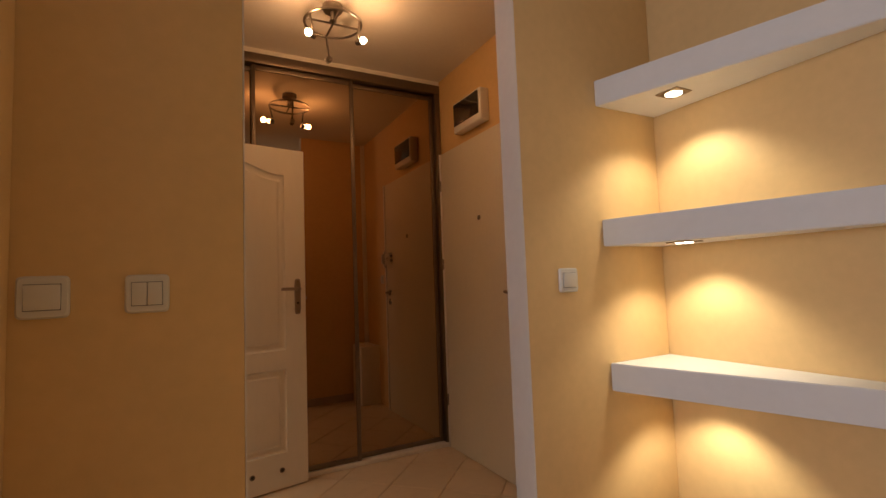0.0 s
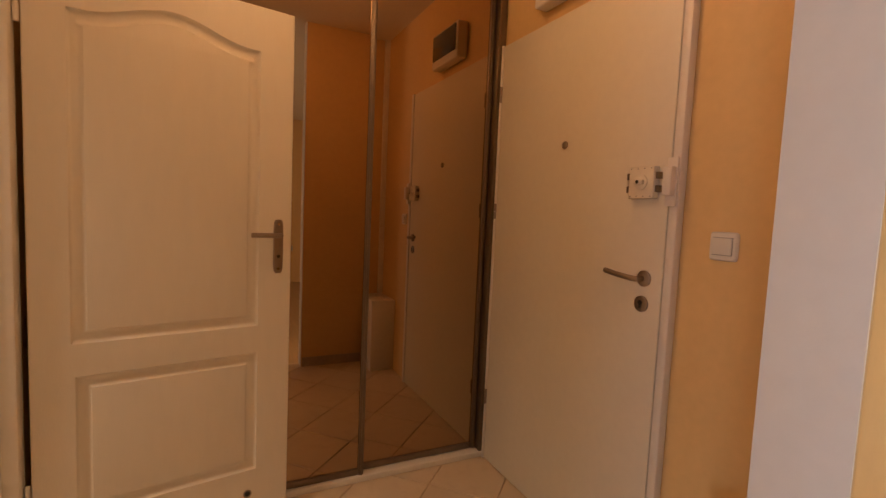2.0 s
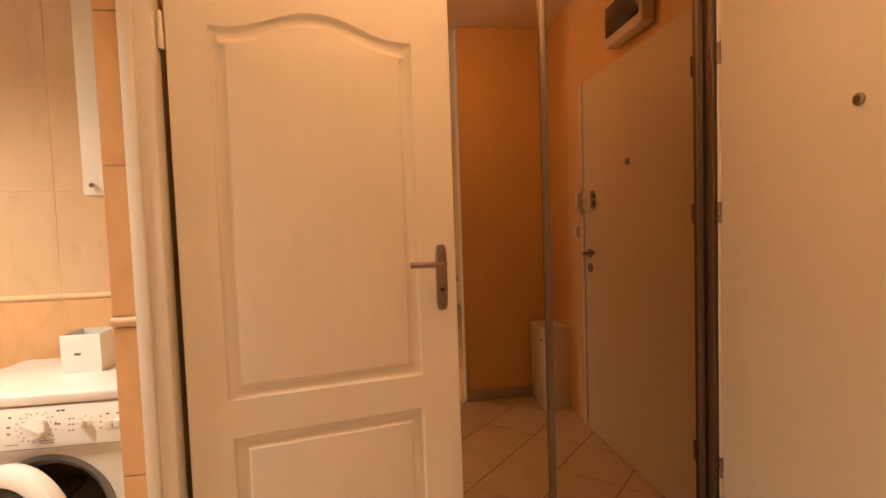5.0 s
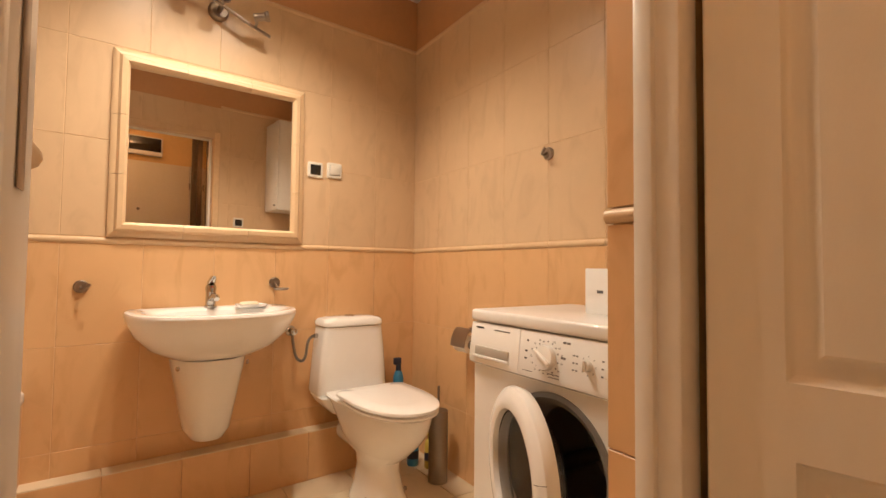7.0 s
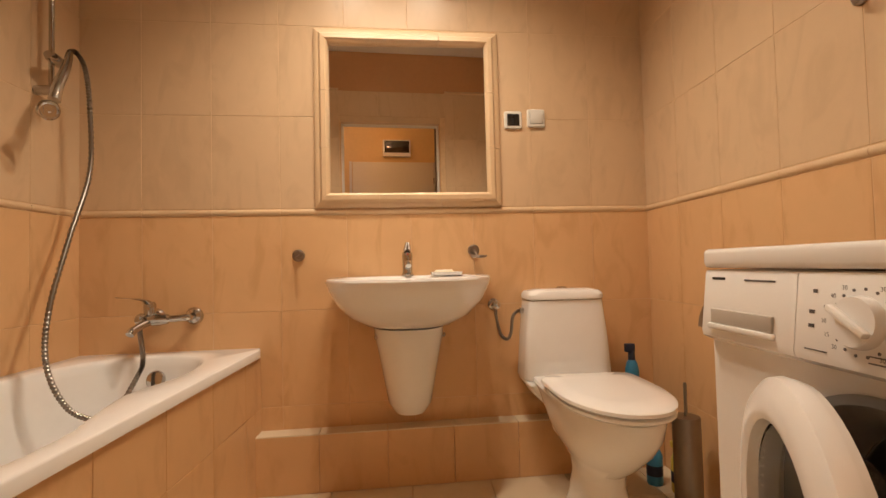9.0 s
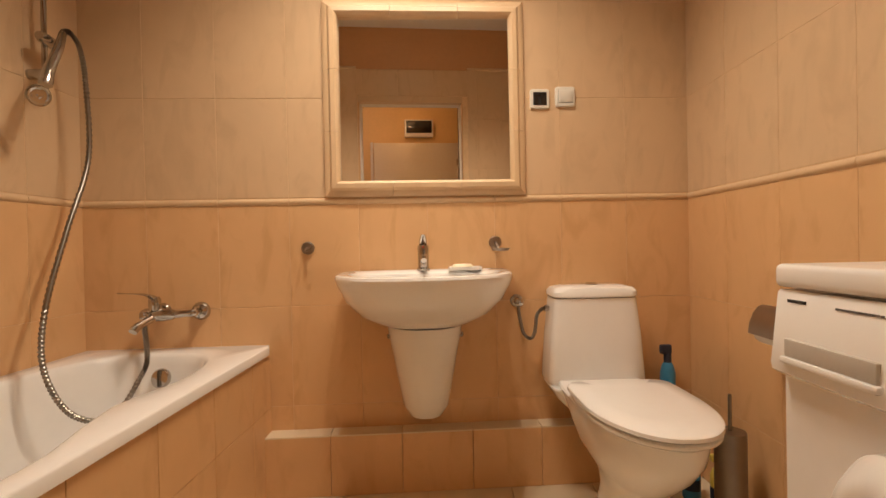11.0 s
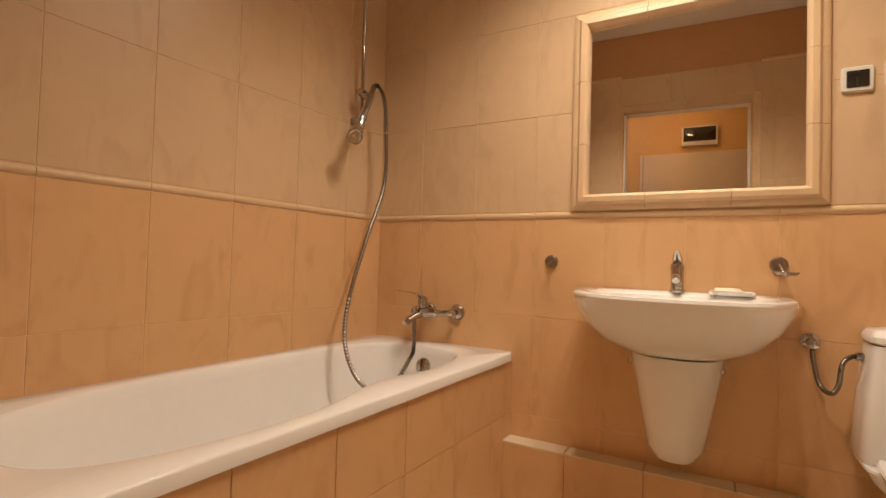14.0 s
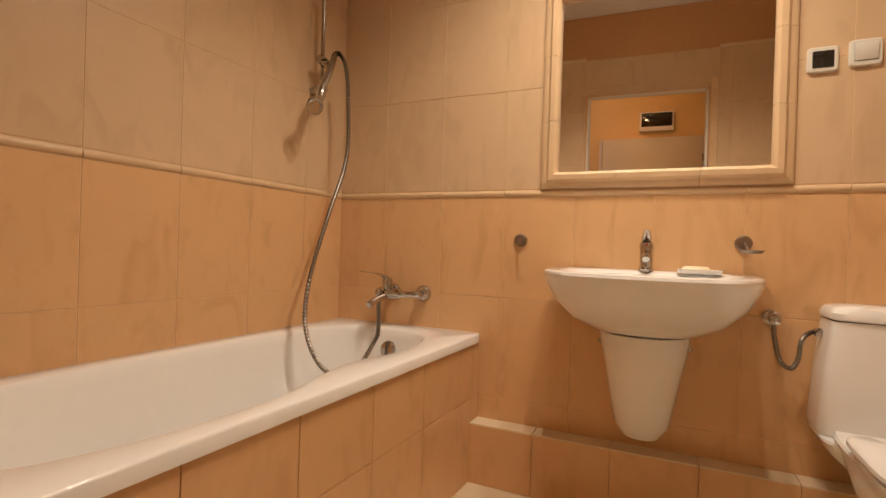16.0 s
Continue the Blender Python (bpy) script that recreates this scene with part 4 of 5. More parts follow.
soap = solid("soap_bar", loft([rounded(-1.70, SY + 0.15, 0.024, 0.038, 0.7850, 3), rounded(-1.70, SY + 0.15, 0.027, 0.042, 0.7930, 3), rounded(-1.70, SY + 0.15, 0.020, 0.034, 0.8020, 3)]), M_SOAP, "small bar of cream soap on a dish", "soap")


def wall_hook(place, out, label):
    t = thing("robe_hook", place, label, "hook")
    p, o = Vector(place), Vector(out)
    side = o.cross(Vector((0, 0, 1)))
    part("rosette", lathe([(0.026, 0), (0.026, 0.006), (0.021, 0.012), (0.008, 0.013)], p, o, 26), M_SATIN, t)
    part("hook", tube(smooth_path([p + o * 0.010, p + o * 0.035 + Vector((0, 0, -0.008)), p + o * 0.05 + side * -0.012 + Vector((0, 0, -0.006)), p + o * 0.055 + side * -0.03 + Vector((0, 0, 0.010))], 6), 0.0055, 10), M_SATIN, t)
    return t


basin_hook = wall_hook((-1.8195, 2.978, 0.876), (1, 0, 0), "satin metal robe hook on peach tiles")
wall_hook((-0.819, 4.5735, 1.442), (0, -1, 0), "satin metal robe hook on cream tiles")
hold = thing("soap_holder", (-1.82, 3.74, 0.885), "satin metal soap holder ring on the wall", "soap holder")
part("rosette", lathe([(0.026, 0), (0.026, 0.006), (0.021, 0.012), (0.008, 0.013)], (-1.8195, 3.743, 0.884), (1, 0, 0), 26), M_SATIN, hold)
part("arm", tube([Vector((-1.807, 3.743, 0.884)), Vector((-1.79, 3.747, 0.871)), Vector((-1.778, 3.750, 0.858))], 0.005, 8), M_SATIN, hold)
part("dish", lathe([(0.004, 0), (0.030, 0.002), (0.036, 0.010), (0.038, 0.012), (0.035, 0.012), (0.028, 0.006), (0.002, 0.005)], (-1.745, 3.753, 0.848), (0, 0, 1), 26), M_SATIN, hold)

# ---- toilet ----
TY = 4.112
toilet = thing("toilet", (-1.4, TY, FZ), "white ceramic close-coupled toilet with lid down", "toilet")
part("bowl", loft([d_shape(-1.50, -1.17, TY, 0.108, FZ), d_shape(-1.50, -1.165, TY, 0.108, FZ + 0.02), d_shape(-1.49, -1.20, TY, 0.088, -0.03), d_shape(-1.48, -1.235, TY, 0.074, 0.06), d_shape(-1.49, -1.225, TY, 0.079, 0.105),
                   d_shape(-1.52, -1.16, TY, 0.108, 0.150), d_shape(-1.55, -1.09, TY, 0.140, 0.210), d_shape(-1.58, -1.040, TY, 0.158, 0.270), d_shape(-1.64, -1.020, TY, 0.168, 0.325), d_shape(-1.70, -1.015, TY, 0.170, 0.343), d_shape(-1.70, -1.03, TY, 0.164, 0.350)]), M_CERAMIC, toilet)
part("shelf", loft([rounded(-1.71, TY, 0.105, 0.12, 0.24, 6), rounded(-1.70, TY, 0.115, 0.165, 0.285, 6), rounded(-1.70, TY, 0.118, 0.185, 0.320, 6), rounded(-1.70, TY, 0.116, 0.183, 0.327, 6)]), M_CERAMIC, toilet)
cist = part("cistern", loft([rounded(-1.725, TY, 0.088, 0.186, 0.329, 7), rounded(-1.725, TY, 0.092, 0.190, 0.340, 7), rounded(-1.725, TY, 0.090, 0.176, 0.52, 7), rounded(-1.728, TY, 0.087, 0.160, 0.660, 7)]), M_CERAMIC, toilet)
lidc = part("cistern_lid", loft([rounded(-1.728, TY, 0.088, 0.161, 0.663, 6), rounded(-1.726, TY, 0.091, 0.165, 0.668, 6), rounded(-1.726, TY, 0.091, 0.165, 0.684, 6), rounded(-1.727, TY, 0.083, 0.155, 0.699, 5), rounded(-1.728, TY, 0.055, 0.120, 0.707, 4)]), M_CERAMIC, toilet)
part("flush_button", lathe([(0.024, 0), (0.024, 0.004), (0.018, 0.008), (0.006, 0.009)], (-1.728, TY + 0.005, 0.7065), (0, 0, 1), 22), M_CHROME, lidc)
part("seat_ring", loft([d_shape(-1.475, -1.002, TY, 0.174, 0.3515), d_shape(-1.478, -0.995, TY, 0.179, 0.356), d_shape(-1.478, -0.994, TY, 0.179, 0.364), d_shape(-1.476, -1.000, TY, 0.174, 0.3675)]), M_PLASTIC, toilet)
part("seat_lid", loft([d_shape(-1.488, -0.998, TY, 0.177, 0.3705, 48, 9.0), d_shape(-1.490, -0.990, TY, 0.183, 0.376, 48, 9.0), d_shape(-1.489, -0.991, TY, 0.182, 0.386, 48, 9.0), d_shape(-1.483, -1.003, TY, 0.174, 0.392, 48, 9.0), d_shape(-1.43, -1.10, TY, 0.12, 0.395, 48, 9.0)]), M_CERAMIC, toilet)
for s in (-1, 1):
    part("seat_hinge", lathe([(0.012, 0), (0.012, 0.022), (0.009, 0.026)], (-1.505, TY + s * 0.075, 0.353), (0, 0, 1), 16), M_CHROME, toilet)
    part("floor_bolt", lathe([(0.010, 0), (0.010, 0.006), (0.005, 0.010)], (-1.30, TY + s * 0.098, -0.052), (0, s, 0.35), 14), M_CHROME, toilet)
part("waste_pipe", tube([Vector((-1.52, TY, 0.11)), Vector((-1.60, TY, 0.12)), Vector((-1.735, TY, 0.12))], 0.055, 20), M_PLASTIC, toilet)
valve = thing("angle_valve", (-1.82, 3.828, 0.60), "chrome angle valve with a flexible hose to the cistern", "valve")
part("rosette", lathe([(0.026, 0), (0.026, 0.005), (0.018, 0.012), (0.011, 0.013), (0.011, 0.04), (0.017, 0.042), (0.017, 0.060), (0.008, 0.063)], (-1.8195, 3.828, 0.640), (1, 0, 0), 24), M_CHROME, valve)
hp = smooth_path([(-1.785, 3.828, 0.628), (-1.782, 3.832, 0.58), (-1.775, 3.846, 0.512), (-1.765, 3.872, 0.490), (-1.755, 3.888, 0.52), (-1.75, 3.896, 0.585), (-1.745, 3.918, 0.612), (-1.742, 3.945, 0.614)], 14)
part("hose", tube(hp, lambda i: 0.0062 + 0.0018 * (i % 2), 10), M_HOSE, valve, "braided steel hose")
part("coupling", lathe([(0.013, 0), (0.013, 0.016), (0.009, 0.018), (0.009, 0.026)], (-1.742, 3.925, 0.614), (0, 1, 0), 8), M_CHROME, valve)
brush = thing("toilet_brush", (-1.46, 4.458, FZ), "brushed metal toilet brush holder beside the wall", "toilet brush")
part("holder", lathe([(0.048, 0), (0.048, 0.345), (0.046, 0.350), (0.010, 0.352)], (-1.46, 4.458, FZ), (0, 0, 1), 28), M_STEEL, brush)
part("handle", lathe([(0.006, 0), (0.006, 0.115), (0.004, 0.12)], (-1.46, 4.458, FZ + 0.351), (0, 0, 1), 14), M_STEEL, brush)


def bottle(place, height, radius, mat, cap, label, trigger=False):
    x, y, z = place
    t = thing("spray_bottle", place, label, "bottle")
    part("body", lathe([(radius * 0.92, 0), (radius, 0.006), (radius, height * 0.62), (radius * 0.75, height * 0.72), (radius * 0.5, height * 0.76)], place, (0, 0, 1), 22), mat, t)
    part("cap", lathe([(radius * 0.5, 0), (radius * 0.5, height * 0.10), (radius * 0.45, height * 0.13)], (x, y, z + height * 0.76), (0, 0, 1), 18), cap, t)
    part("nozzle", box(x - 0.012, y - 0.03, z + height * 0.875, x + 0.012, y + 0.014, z + height, 0.005), cap, t)
    part("label_band", lathe([(radius * 1.01, 0), (radius * 1.01, height * 0.22)], (x, y, z + height * 0.2), (0, 0, 1), 22, None, False, False), M_NAVY, t)
    return t


ledge_bottle = bottle((-1.765, 4.445, LEDGE_TOP + 0.001), 0.305, 0.030, M_BLUE, M_NAVY, "blue spray bottle with a dark trigger cap on the ledge")
bottle((-1.70, 4.45, FZ), 0.19, 0.032, M_BLUE, M_NAVY, "blue cleaner bottle on the floor behind the toilet")
bottle((-1.62, 4.51, FZ), 0.20, 0.030, M_YELLOW, M_YELLOW, "yellow cleaner bottle on the floor behind the toilet")
roll = thing("paper_holder", (-1.33, 4.49, 0.65), "satin metal paper holder with a flap and a roll", "paper holder")
part("rosette", lathe([(0.026, 0), (0.026, 0.008), (0.009, 0.010), (0.009, 0.058)], (-1.275, 4.5735, 0.672), (0, -1, 0), 24), M_SATIN, roll)
part("rod", tube([Vector((-1.275, 4.5170, 0.672)), Vector((-1.252, 4.5140, 0.655)), Vector((-1.252, 4.5120, 0.618)), Vector((-1.36, 4.5120, 0.612))], 0.005, 10), M_SATIN, roll)
part("roll", lathe([(0.020, 0), (0.041, 0.0), (0.043, 0.002), (0.043, 0.093), (0.041, 0.095), (0.020, 0.095), (0.020, 0.0)], (-1.362, 4.5140, 0.600), (1, 0, 0), 30, None, False, False), M_PAPER, roll, "white paper roll")
fl = [(4.526, 0.672), (4.510, 0.674), (4.496, 0.668), (4.482, 0.650), (4.470, 0.620), (4.465, 0.588)]
fl += [(y + 0.0022, z - 0.0012) for y, z in reversed(fl)]
part("flap", loft([[Vector((x, y, z)) for y, z in fl] for x in (-1.372, -1.256)]), M_SATIN, roll, "curved metal flap")

# ---- bathtub ----
tub = thing("bathtub", (-0.9, 2.43, 0.1), "white acrylic bathtub with a waisted rim", "bathtub")
TX0, TX1, TY0 = -1.806, -0.012, 2.1065


def front_line(x):
    return 2.766 - 0.078 * math.exp(-((x + 1.08) / 0.19) ** 2) - 0.02 * math.exp(-((x + 1.5) / 0.3) ** 2)


def tub_hole(inset, z, n=96):
    cx, ax, cy = -0.955, 0.725 - inset, 2.465
    out = []
    for i in range(n):
        t = 2 * math.pi * i / n
        c, s = math.cos(t), math.sin(t)
        x = cx + ax * math.copysign(abs(c) ** 0.62, c)
        h = abs(s) ** 0.62
        y = cy + (front_line(x) - cy - inset) * h if s > 0 else cy - (cy - 2.170 - inset) * h
        out.append(Vector((x, y, z)))
    return out


def tub_rect(grow, z, n=96):
    out = []
    for p in tub_hole(0.0, z, n):
        d = Vector((p.x + 0.955, p.y - 2.465))
        a, b = (TX1 - grow - TX0 - grow) / 2, (TUB_Y - grow - TY0 - grow) / 2
        cx, cy = (TX0 + TX1) / 2, (TUB_Y + TY0) / 2
        t = math.atan2(d.y / b, d.x / a)
        k = 1 / max(abs(math.cos(t)), abs(math.sin(t)))
        out.append(Vector((cx + a * math.cos(t) * k, cy + b * math.sin(t) * k, z)))
    return out


rings = [tub_rect(0.0, TUB_Z - 0.034), tub_rect(0.0, TUB_Z - 0.006), tub_rect(0.002, TUB_Z - 0.002), tub_rect(0.006, TUB_Z),
         tub_hole(-0.012, TUB_Z), tub_hole(-0.004, TUB_Z - 0.003), tub_hole(0.004, TUB_Z - 0.012), tub_hole(0.012, TUB_Z - 0.04), tub_hole(0.045, TUB_Z - 0.20), tub_hole(0.085, TUB_Z - 0.33), tub_hole(0.13, TUB_Z - 0.375), tub_hole(0.20, TUB_Z - 0.385)]
part("shell", loft(rings, False, True), M_ACRYL, tub)
part("overflow", lathe([(0.036, 0), (0.036, 0.006), (0.030, 0.014), (0.012, 0.016)], (-1.640, 2.475, 0.405), (1, 0, 0.25), 26), M_CHROME, tub, "chrome overflow cap")

# ---- bath mixer, shower set ----
mix = thing("bath_mixer", (-1.82, 2.42, 0.6), "chrome wall-mounted bath mixer with a lever", "tap")
part("rosette", lathe([(0.036, 0), (0.036, 0.005), (0.028, 0.016), (0.014, 0.02), (0.014, 0.05)], (-1.8195, 2.525, 0.620), (1, 0, 0), 28), M_CHROME, mix)
part("rosette", lathe([(0.036, 0), (0.036, 0.005), (0.028, 0.016), (0.014, 0.02), (0.014, 0.05)], (-1.8195, 2.375, 0.620), (1, 0, 0), 28), M_CHROME, mix)
part("connector", tube(smooth_path([(-1.775, 2.525, 0.620), (-1.758, 2.515, 0.620), (-1.750, 2.47, 0.618), (-1.750, 2.43, 0.618)], 5), 0.014, 14), M_CHROME, mix)
body = part("body", lathe([(0.010, -0.065), (0.019, -0.058), (0.024, -0.03), (0.026, 0.02), (0.026, 0.045), (0.018, 0.06)], (-1.745, 2.395, 0.618), (0, -1, 0), 24), M_CHROME, mix)
part("spout", tube(smooth_path([(-1.745, 2.39, 0.612), (-1.70, 2.375, 0.600), (-1.655, 2.365, 0.585), (-1.640, 2.362, 0.572)], 6), 0.015, 14), M_CHROME, body)
part("cartridge", lathe([(0.021, 0), (0.022, 0.02), (0.022, 0.04), (0.016, 0.052)], (-1.745, 2.385, 0.636), (0, 0, 1), 22), M_CHROME, body)
part("lever", loft([rounded(-1.742, 2.385, 0.016, 0.014, 0.680, 3, 18), rounded(-1.728, 2.375, 0.018, 0.013, 0.695, 3, 18), rounded(-1.690, 2.352, 0.024, 0.010, 0.706, 3, 18), rounded(-1.645, 2.325, 0.018, 0.008, 0.712, 3, 18), rounded(-1.635, 2.318, 0.008, 0.004, 0.716, 3, 18)]), M_CHROME, body)
part("diverter", lathe([(0.005, 0), (0.005, 0.012), (0.009, 0.014), (0.009, 0.024)], (-1.705, 2.372, 0.612), (0.1, -0.1, 1), 14), M_CHROME, body)
RX, RY = -1.535, 2.161
rail = thing("shower_rail", (RX, 2.05, 1.45), "chrome shower rail with a hand shower", "shower")
part("pole", lathe([(0.009, 0), (0.009, 0.71), (0.007, 0.712)], (RX, RY, 1.44), (0, 0, 1), 18), M_CHROME, rail)
for z in (1.50, 2.12):
    part("bracket", lathe([(0.018, 0), (0.018, 0.045), (0.013, 0.075), (0.010, 0.078)], (RX, 2.1065, z), (0, 1, 0), 20), M_CHROME, rail)
slide = part("slider", lathe([(0.018, -0.042), (0.020, -0.035), (0.020, 0.03), (0.014, 0.045)], (RX, RY + 0.012, 1.615), (1, 0.2, 0), 20), M_CHROME, rail)
hs = [Vector(p) for p in ((RX - 0.012, RY + 0.055, 1.643), (RX + 0.03, RY + 0.075, 1.575), (RX + 0.085, RY + 0.088, 1.485), (RX + 0.105, RY + 0.090, 1.425))]
part("handset", tube(smooth_path(hs, 8), lambda i: 0.012 + 0.0003 * i, 16), M_CHROME, rail)
part("shower_head", lathe([(0.013, -0.03), (0.025, -0.020), (0.033, 0.0), (0.034, 0.010), (0.030, 0.014), (0.022, 0.011), (0.006, 0.014)], (RX + 0.140, RY + 0.094, 1.380), (0.45, 0.80, -0.30), 28), M_CHROME, rail)
hosepath = smooth_path([(RX - 0.014, RY + 0.052, 1.650), (RX - 0.04, RY + 0.06, 1.657), (RX - 0.065, RY + 0.075, 1.605), (RX - 0.075, RY + 0.085, 1.465), (RX - 0.062, RY + 0.095, 1.210), (RX + 0.055, RY + 0.105, 0.95),
                        (RX + 0.165, RY + 0.12, 0.70), (RX + 0.21, RY + 0.15, 0.52), (RX + 0.17, RY + 0.20, 0.37), (RX + 0.06, RY + 0.25, 0.325), (RX - 0.05, RY + 0.28, 0.44), (RX - 0.07, RY + 0.285, 0.50), (-1.666, 2.399, 0.589), (-1.669, 2.399, 0.619)], 26)
part("hose", tube(hosepath, lambda i: 0.0102 if i % 2 else 0.0070, 10), M_HOSE, rail, "ribbed metal shower hose")

# ---- washing machine ----
WF = FZ + 0.011
X0, X1, YF, YB, WT = -0.635, -0.035, 4.045, 4.49, 0.85
wash = thing("washing_machine", (-0.335, 4.27, WF), "white front-loading washing machine with its door ajar", "washing machine")
HC = Vector((-0.30, YF, 0.475))
HR = 0.185
bm = bmesh.new()
n = 64
front = []
hole = []
for i in range(n):
    t = 2 * math.pi * i / n
    c, s = math.cos(t), math.sin(t)
    hole.append(bm.verts.new((HC.x + HR * c, YF, HC.z + HR * s)))
corner = [bm.verts.new(p) for p in ((X0, YF, WF + 0.02), (X1, YF, WF + 0.02), (X1, YF, 0.686), (X0, YF, 0.686))]
edges = [bm.edges.new((hole[i], hole[(i + 1) % n])) for i in range(n)] + [bm.edges.new((corner[i], corner[(i + 1) % 4])) for i in range(4)]
bmesh.ops.triangle_fill(bm, edges=edges, use_beauty=True)
backv = [bm.verts.new(p) for p in ((X0, YB, WF + 0.02), (X1, YB, WF + 0.02), (X1, YB, 0.686), (X0, YB, 0.686))]
for i in range(4):
    j = (i + 1) % 4
    bm.faces.new((corner[i], corner[j], backv[j], backv[i]))
bm.faces.new(backv)
part("cabinet", bm, M_PLASTIC, wash)
part("upper_body", box(X0, YF + 0.012, 0.686, X1, YB, 0.812), M_PLASTIC, wash)
part("top", box(X0 - 0.004, YF - 0.014, 0.815, X1 + 0.004, YB, WT, 0.009, 3), M_PLASTIC, wash)
prof = [(YF + 0.012, 0.811), (YF - 0.006, 0.811), (YF - 0.010, 0.806), (YF - 0.022, 0.700), (YF - 0.020, 0.690), (YF - 0.006, 0.682), (YF + 0.012, 0.682)]
for xa, xb, nm in ((X0, -0.415, "detergent_drawer"), (-0.413, X1, "control_panel")):
    bm = loft([[Vector((x, y, z)) for y, z in prof] for x in (xa, xb)])
    if nm == "detergent_drawer":
        drawer = part(nm, bm, M_PLASTIC, wash)
    else:
        panel = part(nm, bm, M_PLASTIC, wash)


def on_panel(x, z, lift=0.0):
    """A place on the sloping control panel."""
    t = (0.806 - z) / 0.106
    return Vector((x, YF - 0.010 - 0.012 * t - lift, z))


PN = Vector((0, -1, 0.113)).normalized()
# Raised grey-beige slab: the shade of the grip recess is in its colour.
part("drawer_grip", box(-0.605, YF - 0.0235, 0.716, -0.455, YF - 0.010, 0.742, 0.002), M_RECESS, drawer, "grip recess with its shade painted grey-beige")
part("grip_lip", box(-0.61, YF - 0.028, 0.706, -0.45, YF - 0.012, 0.716, 0.003), M_PLASTIC, drawer)


def bars(parent, x0, x1, z, h, count, mat=None):
    w = (x1 - x0) / count
    bm = bmesh.new()
    for k in range(count):
        p = on_panel(x0 + w * k, z)
        box(p.x, p.y - 0.0012, z - h / 2, p.x + w * 0.72, p.y + 0.002, z + h / 2, bm=bm)
    part("print", bm, mat or M_GREY, parent)


bars(drawer, -0.612, -0.575, 0.796, 0.0045, 7, M_DARK)
bars(drawer, -0.525, -0.455, 0.795, 0.0030, 12)


def digits(body, x, z, size=0.0082):
    """A small printed number on the control panel."""
    curve = bpy.data.curves.new("digits", "FONT")
    curve.body, curve.size, curve.align_x, curve.align_y = body, size, "CENTER", "CENTER"
    tmp = new("digits", curve)
    bpy.context.view_layer.update()
    me = bpy.data.meshes.new_from_object(tmp.evaluated_get(bpy.context.evaluated_depsgraph_get()))
    bpy.data.objects.remove(tmp)
    bm = bmesh.new()
    bm.from_mesh(me)
    bmesh.ops.transform(bm, matrix=Matrix.Translation(on_panel(x, z, 0.0008)) @ Matrix.Rotation(radians(90), 4, "X"), verts=bm.verts)
    part("printed_number", bm, M_GREY, panel)


for k, body in enumerate(("30", "40", "50", "60", "90", "30")):
    q = radians(62 - 24 * k)
    digits(body, -0.312 + 0.054 * math.cos(q), 0.750 + 0.047 * math.sin(q))
for k, body in enumerate(("30", "40", "60", "30", "15", "30")):
    q = radians(118 + 22 * k)
    digits(body, -0.312 + 0.054 * math.cos(q), 0.750 + 0.047 * math.sin(q))


def dial(x, z, r, name="dial"):
    p = on_panel(x, z)
    d = part(name, lathe([(r, 0), (r, 0.008), (r * 0.92, 0.014), (r * 0.3, 0.015)], p, PN, 30), M_PLASTIC, panel)
    bm = box(-r * 0.9, -0.0045, 0, r * 0.98, 0.0045, 0.012, 0.003)
    q = PN.to_track_quat("Z", "Y").to_matrix().to_4x4()
    bmesh.ops.transform(bm, matrix=Matrix.Translation(p + PN * 0.013) @ q @ Matrix.Rotation(radians(150 if r > 0.02 else 90), 4, "Z"), verts=bm.verts)
    part("pointer", bm, M_PLASTIC, d)


dial(-0.312, 0.750, 0.033)
dial(-0.178, 0.752, 0.013)
for k in range(16):
    a = radians(20 + 22 * k)
    x, z = -0.312 + 0.041 * math.cos(a), 0.750 + 0.041 * math.sin(a)
    p = on_panel(x, z)
    part("dial_mark", lathe([(0.0021, 0), (0.0021, 0.0008)], p, PN, 8), M_GREY, panel)
for k in range(8):
    a = radians(45 * k)
    p = on_panel(-0.178 + 0.022 * math.cos(a), 0.752 + 0.022 * math.sin(a))
    part("dial_mark", lathe([(0.0014, 0), (0.0014, 0.0008)], p, PN, 8), M_GREY, panel)
for x0, x1, z in ((-0.395, -0.345, 0.706), (-0.30, -0.25, 0.704), (-0.30, -0.25, 0.712), (-0.258, -0.232, 0.795), (-0.385, -0.378, 0.785), (-0.39, -0.38, 0.757), (-0.39, -0.38, 0.738), (-0.262, -0.245, 0.757)):
    bars(panel, x0, x1, z, 0.0014 if z < 0.72 else 0.005, 1 if z < 0.72 else 2)
for x in (-0.225, -0.215, -0.14):
    for z in (0.735, 0.752, 0.769):
        bars(panel, x, x + 0.008, z, 0.0032, 1)
for x in (-0.128, -0.100, -0.072):
    p = on_panel(x, 0.745)
    part("button", box(x, p.y - 0.006, 0.733, x + 0.024, p.y + 0.004, 0.757, 0.002), M_PLASTIC, panel)
    bars(panel, x + 0.006, x + 0.018, 0.775, 0.004, 1)
# opening, rubber and drum
part("gasket", lathe([(HR, 0), (HR + 0.001, -0.004), (HR - 0.012, -0.006), (HR - 0.028, 0.004), (HR - 0.040, 0.03), (HR - 0.038, 0.07), (HR - 0.045, 0.09)], HC, (0, 1, 0), 56, None, False, False), M_GASKET, wash, "grey rubber gasket")
drum = part("drum", lathe([(HR - 0.046, 0.085), (HR - 0.01, 0.10), (HR - 0.005, 0.34), (0.02, 0.345)], HC, (0, 1, 0), 48, None, False, True), M_STEEL, wash, "perforated steel drum")
